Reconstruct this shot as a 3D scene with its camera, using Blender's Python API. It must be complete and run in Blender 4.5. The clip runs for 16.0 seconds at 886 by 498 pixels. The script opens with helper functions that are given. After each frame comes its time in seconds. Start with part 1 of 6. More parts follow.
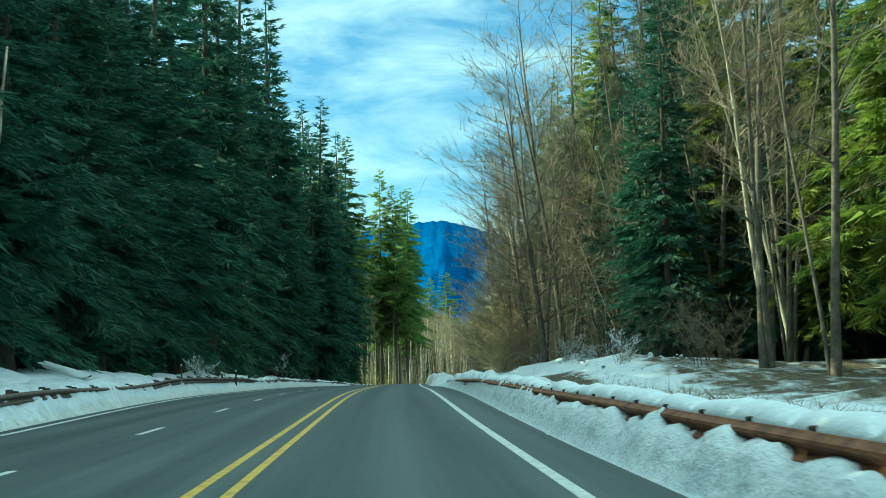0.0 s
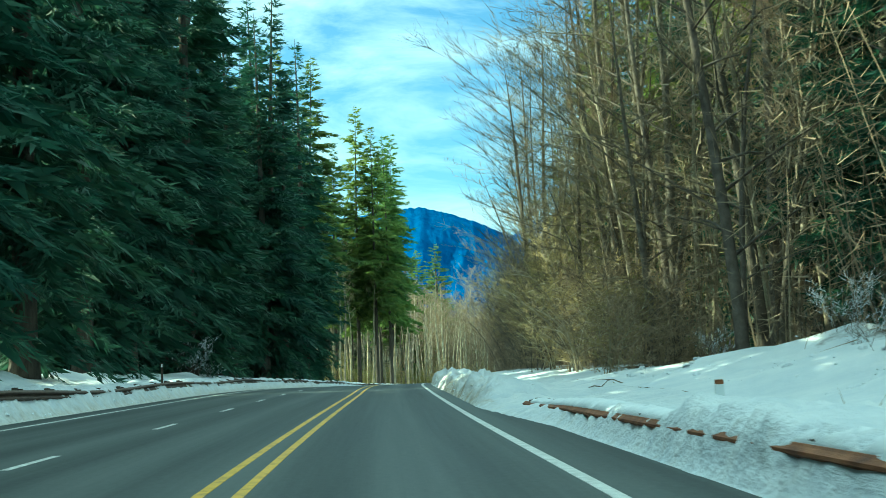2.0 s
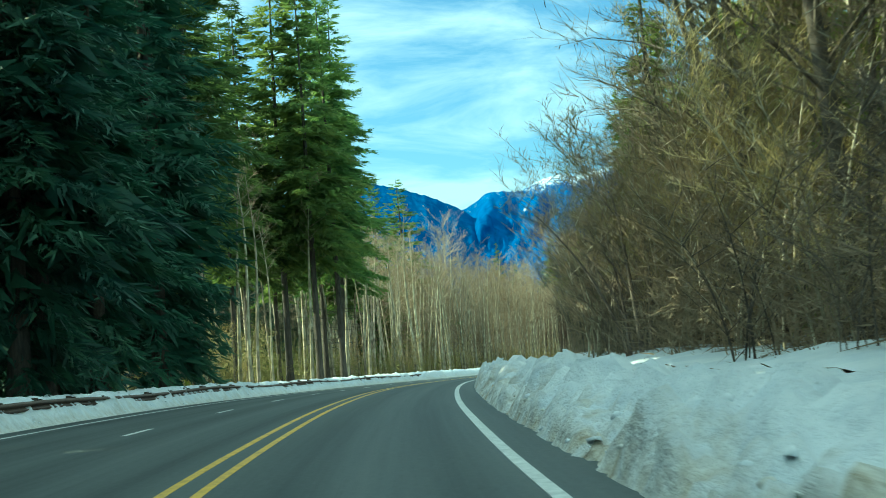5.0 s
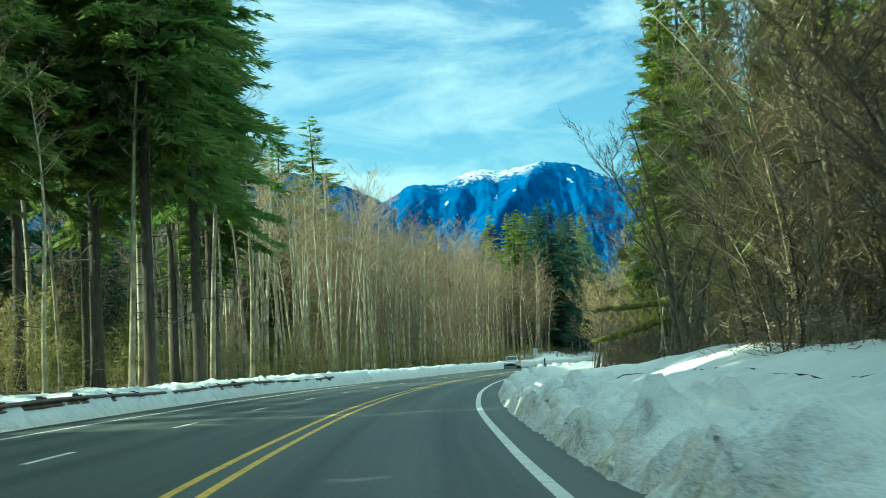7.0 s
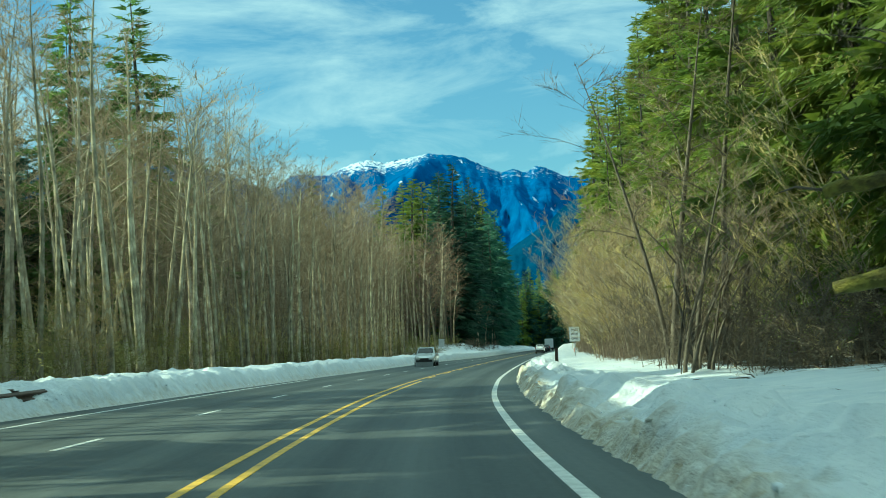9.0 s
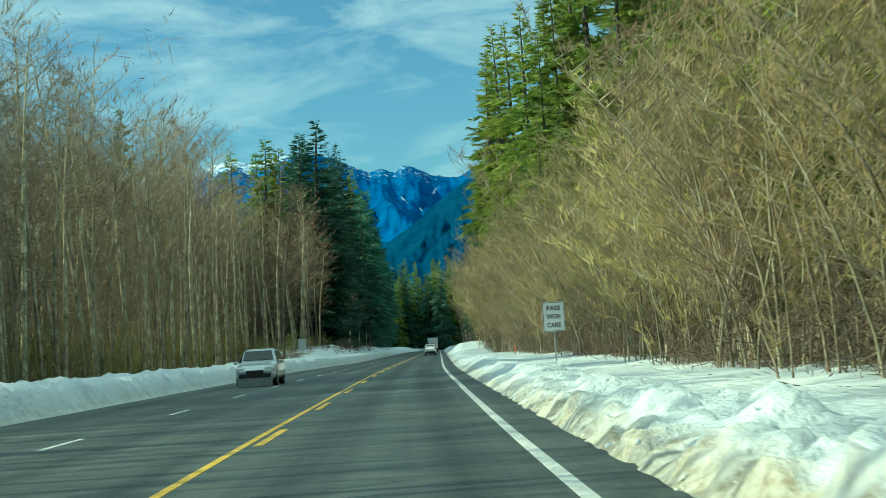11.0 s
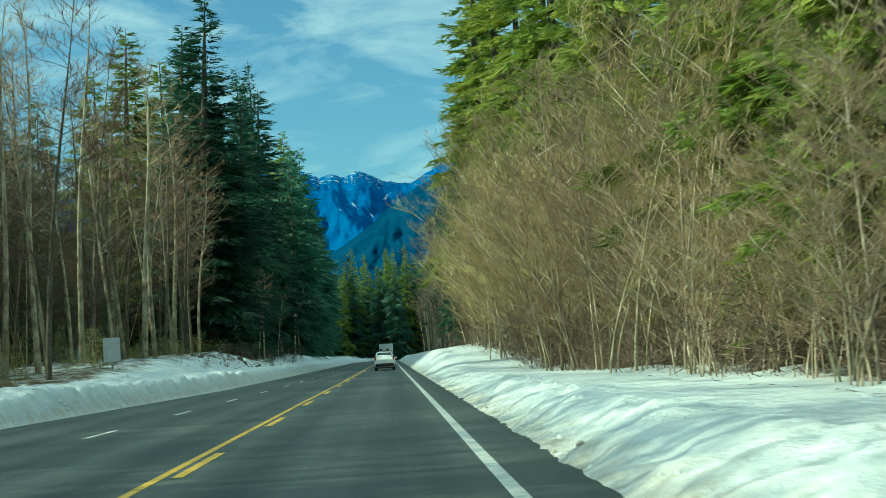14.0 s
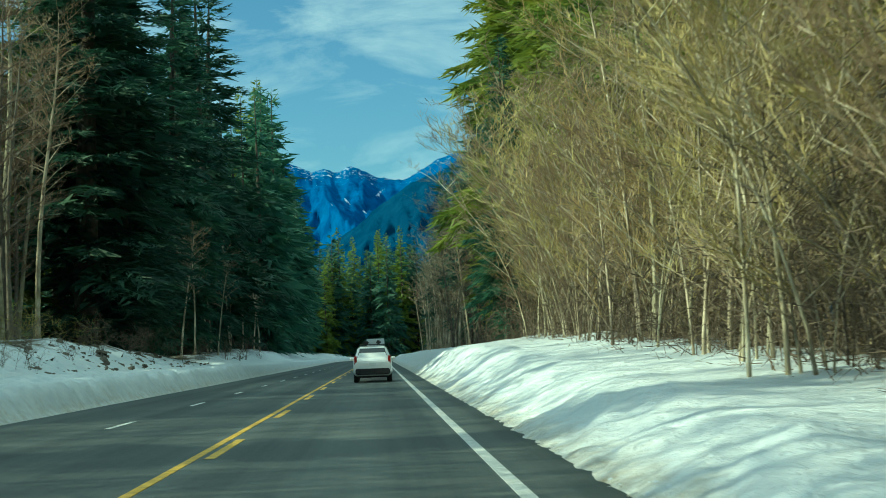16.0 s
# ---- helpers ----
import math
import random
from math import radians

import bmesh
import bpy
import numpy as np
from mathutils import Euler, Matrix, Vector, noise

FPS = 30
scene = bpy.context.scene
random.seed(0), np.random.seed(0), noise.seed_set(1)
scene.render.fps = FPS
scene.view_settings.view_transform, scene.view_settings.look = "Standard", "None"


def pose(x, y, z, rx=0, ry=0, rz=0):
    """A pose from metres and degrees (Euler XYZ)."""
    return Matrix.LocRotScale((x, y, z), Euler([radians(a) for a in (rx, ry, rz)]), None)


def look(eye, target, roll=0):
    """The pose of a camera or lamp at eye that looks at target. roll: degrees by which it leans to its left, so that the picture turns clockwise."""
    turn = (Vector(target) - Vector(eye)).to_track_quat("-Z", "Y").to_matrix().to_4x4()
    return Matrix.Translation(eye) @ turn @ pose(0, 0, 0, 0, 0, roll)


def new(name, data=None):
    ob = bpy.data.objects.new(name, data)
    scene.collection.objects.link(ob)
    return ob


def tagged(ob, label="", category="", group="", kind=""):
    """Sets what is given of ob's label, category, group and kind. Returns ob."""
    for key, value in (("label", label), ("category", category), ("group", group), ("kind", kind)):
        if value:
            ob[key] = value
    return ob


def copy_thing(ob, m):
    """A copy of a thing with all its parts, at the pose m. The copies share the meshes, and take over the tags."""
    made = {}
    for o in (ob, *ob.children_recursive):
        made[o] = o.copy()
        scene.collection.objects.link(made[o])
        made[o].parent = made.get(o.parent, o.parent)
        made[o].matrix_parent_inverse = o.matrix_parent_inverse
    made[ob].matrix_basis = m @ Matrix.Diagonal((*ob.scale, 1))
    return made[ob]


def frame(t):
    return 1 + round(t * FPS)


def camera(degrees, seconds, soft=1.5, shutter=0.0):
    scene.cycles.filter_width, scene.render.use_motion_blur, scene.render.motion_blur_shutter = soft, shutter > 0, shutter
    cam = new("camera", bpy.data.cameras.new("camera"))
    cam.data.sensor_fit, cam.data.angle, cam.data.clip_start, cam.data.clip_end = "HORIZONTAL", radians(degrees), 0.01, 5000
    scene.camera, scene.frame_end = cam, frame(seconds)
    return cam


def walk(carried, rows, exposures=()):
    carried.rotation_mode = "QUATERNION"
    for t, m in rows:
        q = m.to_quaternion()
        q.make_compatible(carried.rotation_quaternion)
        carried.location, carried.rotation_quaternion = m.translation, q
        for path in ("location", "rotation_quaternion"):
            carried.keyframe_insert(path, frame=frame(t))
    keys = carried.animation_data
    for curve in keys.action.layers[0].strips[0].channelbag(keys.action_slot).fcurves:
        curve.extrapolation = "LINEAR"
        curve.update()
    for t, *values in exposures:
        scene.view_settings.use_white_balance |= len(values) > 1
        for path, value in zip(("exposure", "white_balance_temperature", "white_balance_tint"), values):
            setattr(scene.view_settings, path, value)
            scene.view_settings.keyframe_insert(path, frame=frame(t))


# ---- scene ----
cam = camera(35.0, 16.0, soft=0.9, shutter=0.12)
PATH = [
    (0, (0.000, 0.000, -3.025), (0.0938, 1.9852, -2.8005), -1.63),
    (0.5, (0.000, 14.563, -2.566), (0.0975, 16.5484, -2.3455), -1.39),
    (1, (-0.000, 29.174, -2.088), (0.1023, 31.1594, -1.8698), -1.28),
    (1.5, (0.021, 43.923, -1.592), (0.1336, 45.9086, -1.3783), -1.21),
    (2, (0.192, 58.538, -1.148), (0.3176, 60.5230, -0.9408), -2.02),
    (2.5, (0.511, 72.959, -0.774), (0.6500, 74.9441, -0.5756), -2.72),
    (3, (0.958, 87.401, -0.453), (1.1095, 89.3863, -0.2618), -3.33),
    (3.5, (1.467, 101.722, -0.135), (1.6274, 103.7073, 0.0466), -4.05),
    (3.7, (1.670, 107.458, -0.007), (1.8335, 109.4429, 0.1730), -4.27),
    (4, (1.939, 116.087, 0.187), (2.1077, 118.0718, 0.3633), -4.55),
    (4.5, (2.308, 130.572, 0.499), (2.4865, 132.5567, 0.6725), -4.57),
    (5, (2.741, 145.096, 0.766), (2.9338, 147.0797, 0.9379), -4.23),
    (5.5, (3.428, 159.554, 0.985), (3.6417, 161.5356, 1.1549), -3.78),
    (5.8, (4.041, 168.153, 1.091), (4.2713, 170.1331, 1.2590), -3.55),
    (6, (4.456, 173.894, 1.151), (4.6970, 175.8722, 1.3163), -3.42),
    (6.5, (5.691, 188.129, 1.262), (5.9629, 190.1035, 1.4235), -3.11),
    (7, (7.192, 202.311, 1.319), (7.4988, 204.2810, 1.4764), -2.81),
    (7.5, (8.934, 216.540, 1.322), (9.2780, 218.5046, 1.4757), -2.73),
    (8, (10.982, 230.928, 1.290), (11.3637, 232.8856, 1.4394), -2.62),
    (8.5, (13.342, 245.368, 1.258), (13.7645, 247.3172, 1.4040), -2.69),
    (9, (16.048, 259.855, 1.228), (16.5158, 261.7948, 1.3694), -2.42),
    (9.5, (19.125, 274.234, 1.199), (19.6388, 276.1621, 1.3387), -2.36),
    (10, (22.626, 288.535, 1.171), (23.1882, 290.4491, 1.3092), -2.48),
    (10.2, (24.114, 294.192, 1.160), (24.6947, 296.1014, 1.2982), -2.65),
    (10.5, (26.364, 302.710, 1.145), (26.9719, 304.6108, 1.2815), -2.88),
    (11, (30.518, 316.767, 1.120), (31.1657, 318.6541, 1.2549), -3.54),
    (11.5, (34.991, 330.685, 1.095), (35.6692, 332.5619, 1.2298), -4.27),
    (12, (39.567, 344.509, 1.072), (40.2652, 346.3783, 1.2066), -4.70),
    (12.3, (42.273, 352.775, 1.058), (42.9767, 354.6428, 1.1940), -4.68),
    (12.5, (44.073, 358.291, 1.049), (44.7792, 360.1567, 1.1856), -4.69),
    (13, (48.504, 372.050, 1.026), (49.2147, 373.9141, 1.1663), -4.29),
    (13.5, (52.900, 385.751, 1.004), (53.6115, 387.6147, 1.1465), -3.76),
    (14, (57.334, 399.478, 0.982), (58.0476, 401.3406, 1.1260), -3.46),
    (14.5, (61.815, 413.202, 0.961), (62.5302, 415.0638, 1.1055), -3.05),
    (15, (66.322, 426.841, 0.941), (67.0405, 428.7022, 1.0853), -2.85),
    (15.5, (70.905, 440.508, 0.920), (71.6268, 442.3677, 1.0662), -2.33),
    (16, (75.512, 454.231, 0.901), (76.2368, 456.0900, 1.0447), -2.05),
]
walk(cam, [(t, look(eye, target, roll)) for t, eye, target, roll in PATH], exposures=[(0.0, 1.1, 6100, -34), (1.0, 1.3, 6100, -35), (2.5, 1.33, 6100, -35), (3.5, 1.3, 6150, -34), (7.0, 1.05, 6250, -34), (9.5, 0.65, 6250, -34), (12.5, 0.52, 6250, -34), (14.0, 0.58, 6300, -34), (16.0, 0.5, 6250, -33)])

SKY_STRENGTH, SUN_ENERGY = 0.15, 4.3
CLOUD, FILL_CLOUD = (3.5, 4.1, 4.7, 1), (3.9, 4.6, 5.3, 1)
ROAD_DARK, ROAD_LIGHT = (0.03, 0.039, 0.041), (0.095, 0.111, 0.11)

# ---------------------------------------------------------------- light
SUN_TO = Vector((-0.85, 0.2, 0.53)).normalized()
world = bpy.data.worlds.new("winter_sky")
scene.world = world
world.use_nodes = True
wn, wl = world.node_tree.nodes, world.node_tree.links
wn.clear()
w_out = wn.new("ShaderNodeOutputWorld")
w_bg = wn.new("ShaderNodeBackground")
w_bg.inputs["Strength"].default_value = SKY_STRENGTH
w_sky = wn.new("ShaderNodeTexSky")
w_sky.sky_type = "NISHITA"
w_sky.sun_disc = False
w_sky.sun_elevation = math.asin(SUN_TO.z)
w_sky.sun_rotation = math.atan2(SUN_TO.x, SUN_TO.y)
w_sky.air_density, w_sky.dust_density, w_sky.ozone_density = 1.0, 0.6, 2.2
w_co = wn.new("ShaderNodeTexCoord")
w_map = wn.new("ShaderNodeMapping")
w_map.inputs["Scale"].default_value = (7.0, 7.0, 22.0)
w_map.inputs["Rotation"].default_value = (0.05, 0.08, 0.3)
w_n1 = wn.new("ShaderNodeTexNoise")
w_n1.inputs["Scale"].default_value = 1.1
w_n1.inputs["Detail"].default_value = 9
w_n1.inputs["Roughness"].default_value = 0.6
w_n1.inputs["Distortion"].default_value = 0.5
w_ramp = wn.new("ShaderNodeValToRGB")
w_ramp.color_ramp.elements[0].position, w_ramp.color_ramp.elements[1].position = 0.4, 0.64
w_mul = wn.new("ShaderNodeMath")
w_mul.operation = "MULTIPLY"
# the cloud sheet is thin over the valley; its closing overhead is added fill light
w_sep = wn.new("ShaderNodeSeparateXYZ")
w_deck = wn.new("ShaderNodeMapRange")
w_deck.inputs["From Min"].default_value, w_deck.inputs["From Max"].default_value = 0.18, 0.55
w_deck.inputs["To Min"].default_value, w_deck.inputs["To Max"].default_value = 0.48, 0.95
w_tint = wn.new("ShaderNodeMix")
w_tint.data_type, w_tint.blend_type = "RGBA", "MULTIPLY"
w_tint.inputs["Factor"].default_value = 1.0
w_tint.inputs["B"].default_value = (0.4, 0.53, 0.63, 1)
w_mix = wn.new("ShaderNodeMix")
w_mix.data_type = "RGBA"
w_mix.inputs["B"].default_value = CLOUD
wl.new(w_co.outputs["Generated"], w_map.inputs["Vector"])
wl.new(w_map.outputs["Vector"], w_n1.inputs["Vector"])
wl.new(w_n1.outputs["Fac"], w_ramp.inputs["Fac"])
wl.new(w_ramp.outputs["Color"], w_mul.inputs[0])
wl.new(w_co.outputs["Generated"], w_sep.inputs["Vector"])
wl.new(w_sep.outputs["Z"], w_deck.inputs["Value"])
wl.new(w_deck.outputs["Result"], w_mul.inputs[1])
# brighter overhead cloud, out of view, added to lift the shade
w_fill = wn.new("ShaderNodeMapRange")
w_fill.inputs["From Min"].default_value, w_fill.inputs["From Max"].default_value = 0.3, 0.75
w_fill.inputs["To Max"].default_value = 0.95
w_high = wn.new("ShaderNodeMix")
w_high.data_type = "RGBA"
w_high.inputs["B"].default_value = FILL_CLOUD
wl.new(w_sep.outputs["Z"], w_fill.inputs["Value"])
wl.new(w_fill.outputs["Result"], w_high.inputs["Factor"])
wl.new(w_mul.outputs[0], w_mix.inputs["Factor"])
wl.new(w_sky.outputs["Color"], w_tint.inputs["A"])
wl.new(w_tint.outputs["Result"], w_mix.inputs["A"])
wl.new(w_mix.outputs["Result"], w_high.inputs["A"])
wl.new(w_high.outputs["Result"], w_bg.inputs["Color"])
wl.new(w_bg.outputs["Background"], w_out.inputs["Surface"])

sun = new("sun", bpy.data.lights.new("sun", "SUN"))
sun.data.energy, sun.data.angle, sun.data.color = SUN_ENERGY, radians(0.35), (1.0, 0.89, 0.72)
sun.rotation_euler = SUN_TO.to_track_quat("Z", "Y").to_euler()
sun.location = (-60, 100, 80)


# ---------------------------------------------------------------- materials
def material(name, ramp, scale=4.0, rough=0.75, metal=0.0, bump=0.0, bump_scale=40.0, detail=6.0, coords="Object", stretch=(1, 1, 1), spread=0.0, coat=0.0, spec=0.4, through_light=0.0):
    """A surface whose colour runs over a noise from the first to the last colour of ramp; spread: how far repeats differ in brightness."""
    m = bpy.data.materials.new(name)
    m.use_nodes = True
    nodes, links = m.node_tree.nodes, m.node_tree.links
    b = nodes["Principled BSDF"]
    b.inputs["Roughness"].default_value, b.inputs["Metallic"].default_value = rough, metal
    b.inputs["Coat Weight"].default_value, b.inputs["Specular IOR Level"].default_value = coat, spec
    co = nodes.new("ShaderNodeTexCoord")
    mp = nodes.new("ShaderNodeMapping")
    mp.inputs["Scale"].default_value = stretch
    links.new(co.outputs[coords], mp.inputs["Vector"])
    nz = nodes.new("ShaderNodeTexNoise")
    nz.inputs["Scale"].default_value, nz.inputs["Detail"].default_value, nz.inputs["Roughness"].default_value = scale, detail, 0.62
    links.new(mp.outputs["Vector"], nz.inputs["Vector"])
    cr = nodes.new("ShaderNodeValToRGB")
    cr.color_ramp.elements[0].position, cr.color_ramp.elements[1].position = 0.32, 0.68
    cr.color_ramp.elements[0].color, cr.color_ramp.elements[1].color = (*ramp[0], 1), (*ramp[-1], 1)
    for k, c in enumerate(ramp[1:-1]):
        cr.color_ramp.elements.new(0.32 + 0.36 * (k + 1) / (len(ramp) - 1)).color = (*c, 1)
    links.new(nz.outputs["Fac"], cr.inputs["Fac"])
    out = cr.outputs["Color"]
    if spread:
        info = nodes.new("ShaderNodeObjectInfo")
        hsv = nodes.new("ShaderNodeHueSaturation")
        rng = nodes.new("ShaderNodeMapRange")
        rng.inputs["To Min"].default_value, rng.inputs["To Max"].default_value = 1 - spread, 1 + spread
        links.new(info.outputs["Random"], rng.inputs["Value"])
        links.new(rng.outputs["Result"], hsv.inputs["Value"])
        hue = nodes.new("ShaderNodeMapRange")
        hue.inputs["To Min"].default_value, hue.inputs["To Max"].default_value = 0.5 - 0.05 * spread, 0.5 + 0.05 * spread
        wn2 = nodes.new("ShaderNodeTexWhiteNoise")
        wn2.noise_dimensions = "1D"
        links.new(info.outputs["Random"], wn2.inputs["W"])
        links.new(wn2.outputs["Value"], hue.inputs["Value"])
        links.new(hue.outputs["Result"], hsv.inputs["Hue"])
        links.new(out, hsv.inputs["Color"])
        out = hsv.outputs["Color"]
    links.new(out, b.inputs["Base Color"])
    if through_light:
        tr = nodes.new("ShaderNodeBsdfTranslucent")
        mx = nodes.new("ShaderNodeMixShader")
        mx.inputs["Fac"].default_value = through_light
        links.new(out, tr.inputs["Color"])
        links.new(b.outputs["BSDF"], mx.inputs[1])
        links.new(tr.outputs["BSDF"], mx.inputs[2])
        links.new(mx.outputs["Shader"], nodes["Material Output"].inputs["Surface"])
    if bump:
        n2 = nodes.new("ShaderNodeTexNoise")
        n2.inputs["Scale"].default_value, n2.inputs["Detail"].default_value = bump_scale, 4
        links.new(mp.outputs["Vector"], n2.inputs["Vector"])
        bp = nodes.new("ShaderNodeBump")
        bp.inputs["Strength"].default_value, bp.inputs["Distance"].default_value = bump, 0.05
        links.new(n2.outputs["Fac"], bp.inputs["Height"])
        links.new(bp.outputs["Normal"], b.inputs["Normal"])
    return m


def blend_material(name, attribute, first, second, rough=(0.8, 0.9), scale=3.0, bump=0.6, bump_scale=6.0, edge=0.25):
    """Two surfaces side by side: a mesh attribute from 0 to 1, broken up by noise, says where the second begins."""
    m = bpy.data.materials.new(name)
    m.use_nodes = True
    nodes, links = m.node_tree.nodes, m.node_tree.links
    b = nodes["Principled BSDF"]
    b.inputs["Specular IOR Level"].default_value = 0.3
    co = nodes.new("ShaderNodeTexCoord")

    def noise_at(s, d=6):
        n = nodes.new("ShaderNodeTexNoise")
        n.inputs["Scale"].default_value, n.inputs["Detail"].default_value, n.inputs["Roughness"].default_value = s, d, 0.65
        links.new(co.outputs["Object"], n.inputs["Vector"])
        return n

    def ramp_of(n, colours):
        r = nodes.new("ShaderNodeValToRGB")
        r.color_ramp.elements[0].position, r.color_ramp.elements[1].position = 0.35, 0.65
        r.color_ramp.elements[0].color, r.color_ramp.elements[1].color = (*colours[0], 1), (*colours[1], 1)
        links.new(n.outputs["Fac"], r.inputs["Fac"])
        return r

    a = nodes.new("ShaderNodeAttribute")
    a.attribute_name = attribute
    n = noise_at(scale)
    add = nodes.new("ShaderNodeMath")
    add.operation = "ADD"
    links.new(a.outputs["Fac"], add.inputs[0])
    links.new(n.outputs["Fac"], add.inputs[1])
    step = nodes.new("ShaderNodeMapRange")
    step.inputs["From Min"].default_value, step.inputs["From Max"].default_value = 1.0 - edge, 1.0 + edge
    links.new(add.outputs[0], step.inputs["Value"])
    mix = nodes.new("ShaderNodeMix")
    mix.data_type = "RGBA"
    links.new(step.outputs["Result"], mix.inputs["Factor"])
    links.new(ramp_of(noise_at(scale * 0.6), first).outputs["Color"], mix.inputs["A"])
    links.new(ramp_of(noise_at(scale * 3), second).outputs["Color"], mix.inputs["B"])
    links.new(mix.outputs["Result"], b.inputs["Base Color"])
    rg = nodes.new("ShaderNodeMapRange")
    rg.inputs["To Min"].default_value, rg.inputs["To Max"].default_value = rough
    links.new(step.outputs["Result"], rg.inputs["Value"])
    links.new(rg.outputs["Result"], b.inputs["Roughness"])
    bp = nodes.new("ShaderNodeBump")
    bp.inputs["Strength"].default_value, bp.inputs["Distance"].default_value = bump, 0.12
    links.new(noise_at(bump_scale, 5).outputs["Fac"], bp.inputs["Height"])
    links.new(bp.outputs["Normal"], b.inputs["Normal"])
    return m


SNOW = blend_material("snow_over_forest_floor", "bare", ((0.58, 0.63, 0.69), (0.71, 0.74, 0.77)), ((0.05, 0.04, 0.026), (0.14, 0.107, 0.066)), scale=0.9, bump=0.5, bump_scale=2.4, edge=0.12)
SNOW_PILE = blend_material("ploughed_snow", "bare", ((0.57, 0.62, 0.68), (0.71, 0.74, 0.77)), ((0.3, 0.25, 0.18), (0.6, 0.57, 0.5)), scale=2.2, bump=1.0, bump_scale=3.5, edge=0.3)
SNOW_CAP = material("snow_cap", ((0.64, 0.68, 0.74), (0.78, 0.81, 0.84)), 3.0, 0.8, bump=0.6, bump_scale=9.0)
DIRTY_ICE = material("dirty_ice", ((0.42, 0.4, 0.35), (0.62, 0.61, 0.57), (0.78, 0.79, 0.79)), 2.0, 0.7, bump=0.6, bump_scale=12.0)
# needle colours hold the light: teal shade in the first, sun in the others
NEEDLE = material("shaded_fir_needles", ((0.017, 0.06, 0.042), (0.038, 0.104, 0.066), (0.068, 0.148, 0.08)), 0.4, 0.65, spread=0.35, detail=8, through_light=0.3)
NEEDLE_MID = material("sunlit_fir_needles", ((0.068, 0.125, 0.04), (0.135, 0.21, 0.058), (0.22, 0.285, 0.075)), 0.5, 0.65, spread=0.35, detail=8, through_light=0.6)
NEEDLE_SUN = material("sunlit_conifer_needles", ((0.09, 0.14, 0.028), (0.18, 0.24, 0.04), (0.31, 0.34, 0.065)), 0.5, 0.65, spread=0.3, detail=8, through_light=0.35)
FIR_BARK = material("fir_bark", ((0.042, 0.036, 0.03), (0.11, 0.094, 0.076)), 3.0, 0.9, bump=0.8, bump_scale=14, stretch=(3, 3, 0.5))
ALDER_BARK = material("alder_bark", ((0.12, 0.1, 0.066), (0.34, 0.29, 0.2), (0.62, 0.55, 0.41)), 1.6, 0.85, bump=0.5, bump_scale=18, stretch=(1, 1, 0.6), spread=0.3)
DARK_BARK = material("dark_brown_bark", ((0.06, 0.048, 0.036), (0.18, 0.15, 0.115)), 2.5, 0.8, bump=0.5, bump_scale=18, spread=0.25)
TWIG = material("alder_twigs", ((0.22, 0.155, 0.095), (0.4, 0.3, 0.195)), 0.7, 0.85, spread=0.25, through_light=0.25)
TWIG_DARK = material("red_brown_twigs", ((0.1, 0.065, 0.042), (0.2, 0.13, 0.085)), 0.7, 0.85, spread=0.25, through_light=0.2)
TWIG_MOSS = material("mossy_twigs", ((0.22, 0.165, 0.065), (0.42, 0.325, 0.135), (0.56, 0.46, 0.25)), 0.8, 0.85, spread=0.3, through_light=0.2)
DISTANT_TWIG = material("grey_brown_woods", ((0.15, 0.115, 0.072), (0.28, 0.215, 0.14), (0.4, 0.315, 0.21)), 0.12, 0.95, detail=8)
DISTANT_GREEN = material("mossy_woods", ((0.125, 0.13, 0.04), (0.25, 0.235, 0.08), (0.37, 0.325, 0.14)), 0.12, 0.95, detail=8)
# olive darkened to carry the shade inside the right-hand woods
TWIG_OLIVE = material("shade_olive_twigs", ((0.12, 0.1, 0.06), (0.25, 0.2, 0.12), (0.34, 0.28, 0.17)), 0.7, 0.85, spread=0.3)
BRUSH = material("dark_brush", ((0.1, 0.075, 0.05), (0.24, 0.185, 0.13)), 1.0, 0.9, spread=0.25)
MOSS = material("moss", ((0.05, 0.045, 0.02), (0.12, 0.11, 0.025), (0.24, 0.22, 0.045)), 3.5, 0.95, bump=1.0, bump_scale=22)
RUST = material("weathered_steel", ((0.09, 0.032, 0.016), (0.2, 0.08, 0.035), (0.3, 0.13, 0.06)), 2.2, 0.75, 0.25, bump=0.2, bump_scale=40, stretch=(1, 1, 4))
DULL_STEEL = material("dull_rail_steel", ((0.06, 0.04, 0.03), (0.14, 0.1, 0.08)), 3, 0.7, 0.4)
POST_WOOD = material("creosote_post", ((0.03, 0.024, 0.02), (0.08, 0.06, 0.045)), 8, 0.9)
YELLOW = material("yellow_road_paint", ((0.3, 0.19, 0.035), (0.62, 0.38, 0.04), (0.72, 0.46, 0.05)), 5.0, 0.6, detail=10)
WHITE = material("white_road_paint", ((0.4, 0.41, 0.4), (0.72, 0.72, 0.7)), 6.0, 0.6, detail=10)
CAR_WHITE = material("white_car_paint", ((0.72, 0.73, 0.74), (0.8, 0.81, 0.82)), 2, 0.3, coat=0.7)
CAR_SILVER = material("silver_car_paint", ((0.5, 0.52, 0.54), (0.58, 0.6, 0.62)), 2, 0.32, 0.4, coat=0.7)
CAR_DARK = material("dark_car_paint", ((0.02, 0.025, 0.035), (0.035, 0.04, 0.05)), 2, 0.3, coat=0.7)
CAR_GLASS = material("tinted_car_glass", ((0.012, 0.016, 0.02), (0.02, 0.025, 0.03)), 2, 0.08, spec=0.8)
BLACK = material("black_plastic", ((0.012, 0.012, 0.013), (0.03, 0.03, 0.032)), 6, 0.7)
RUBBER = material("tyre_rubber", ((0.012, 0.012, 0.012), (0.03, 0.03, 0.03)), 9, 0.9)
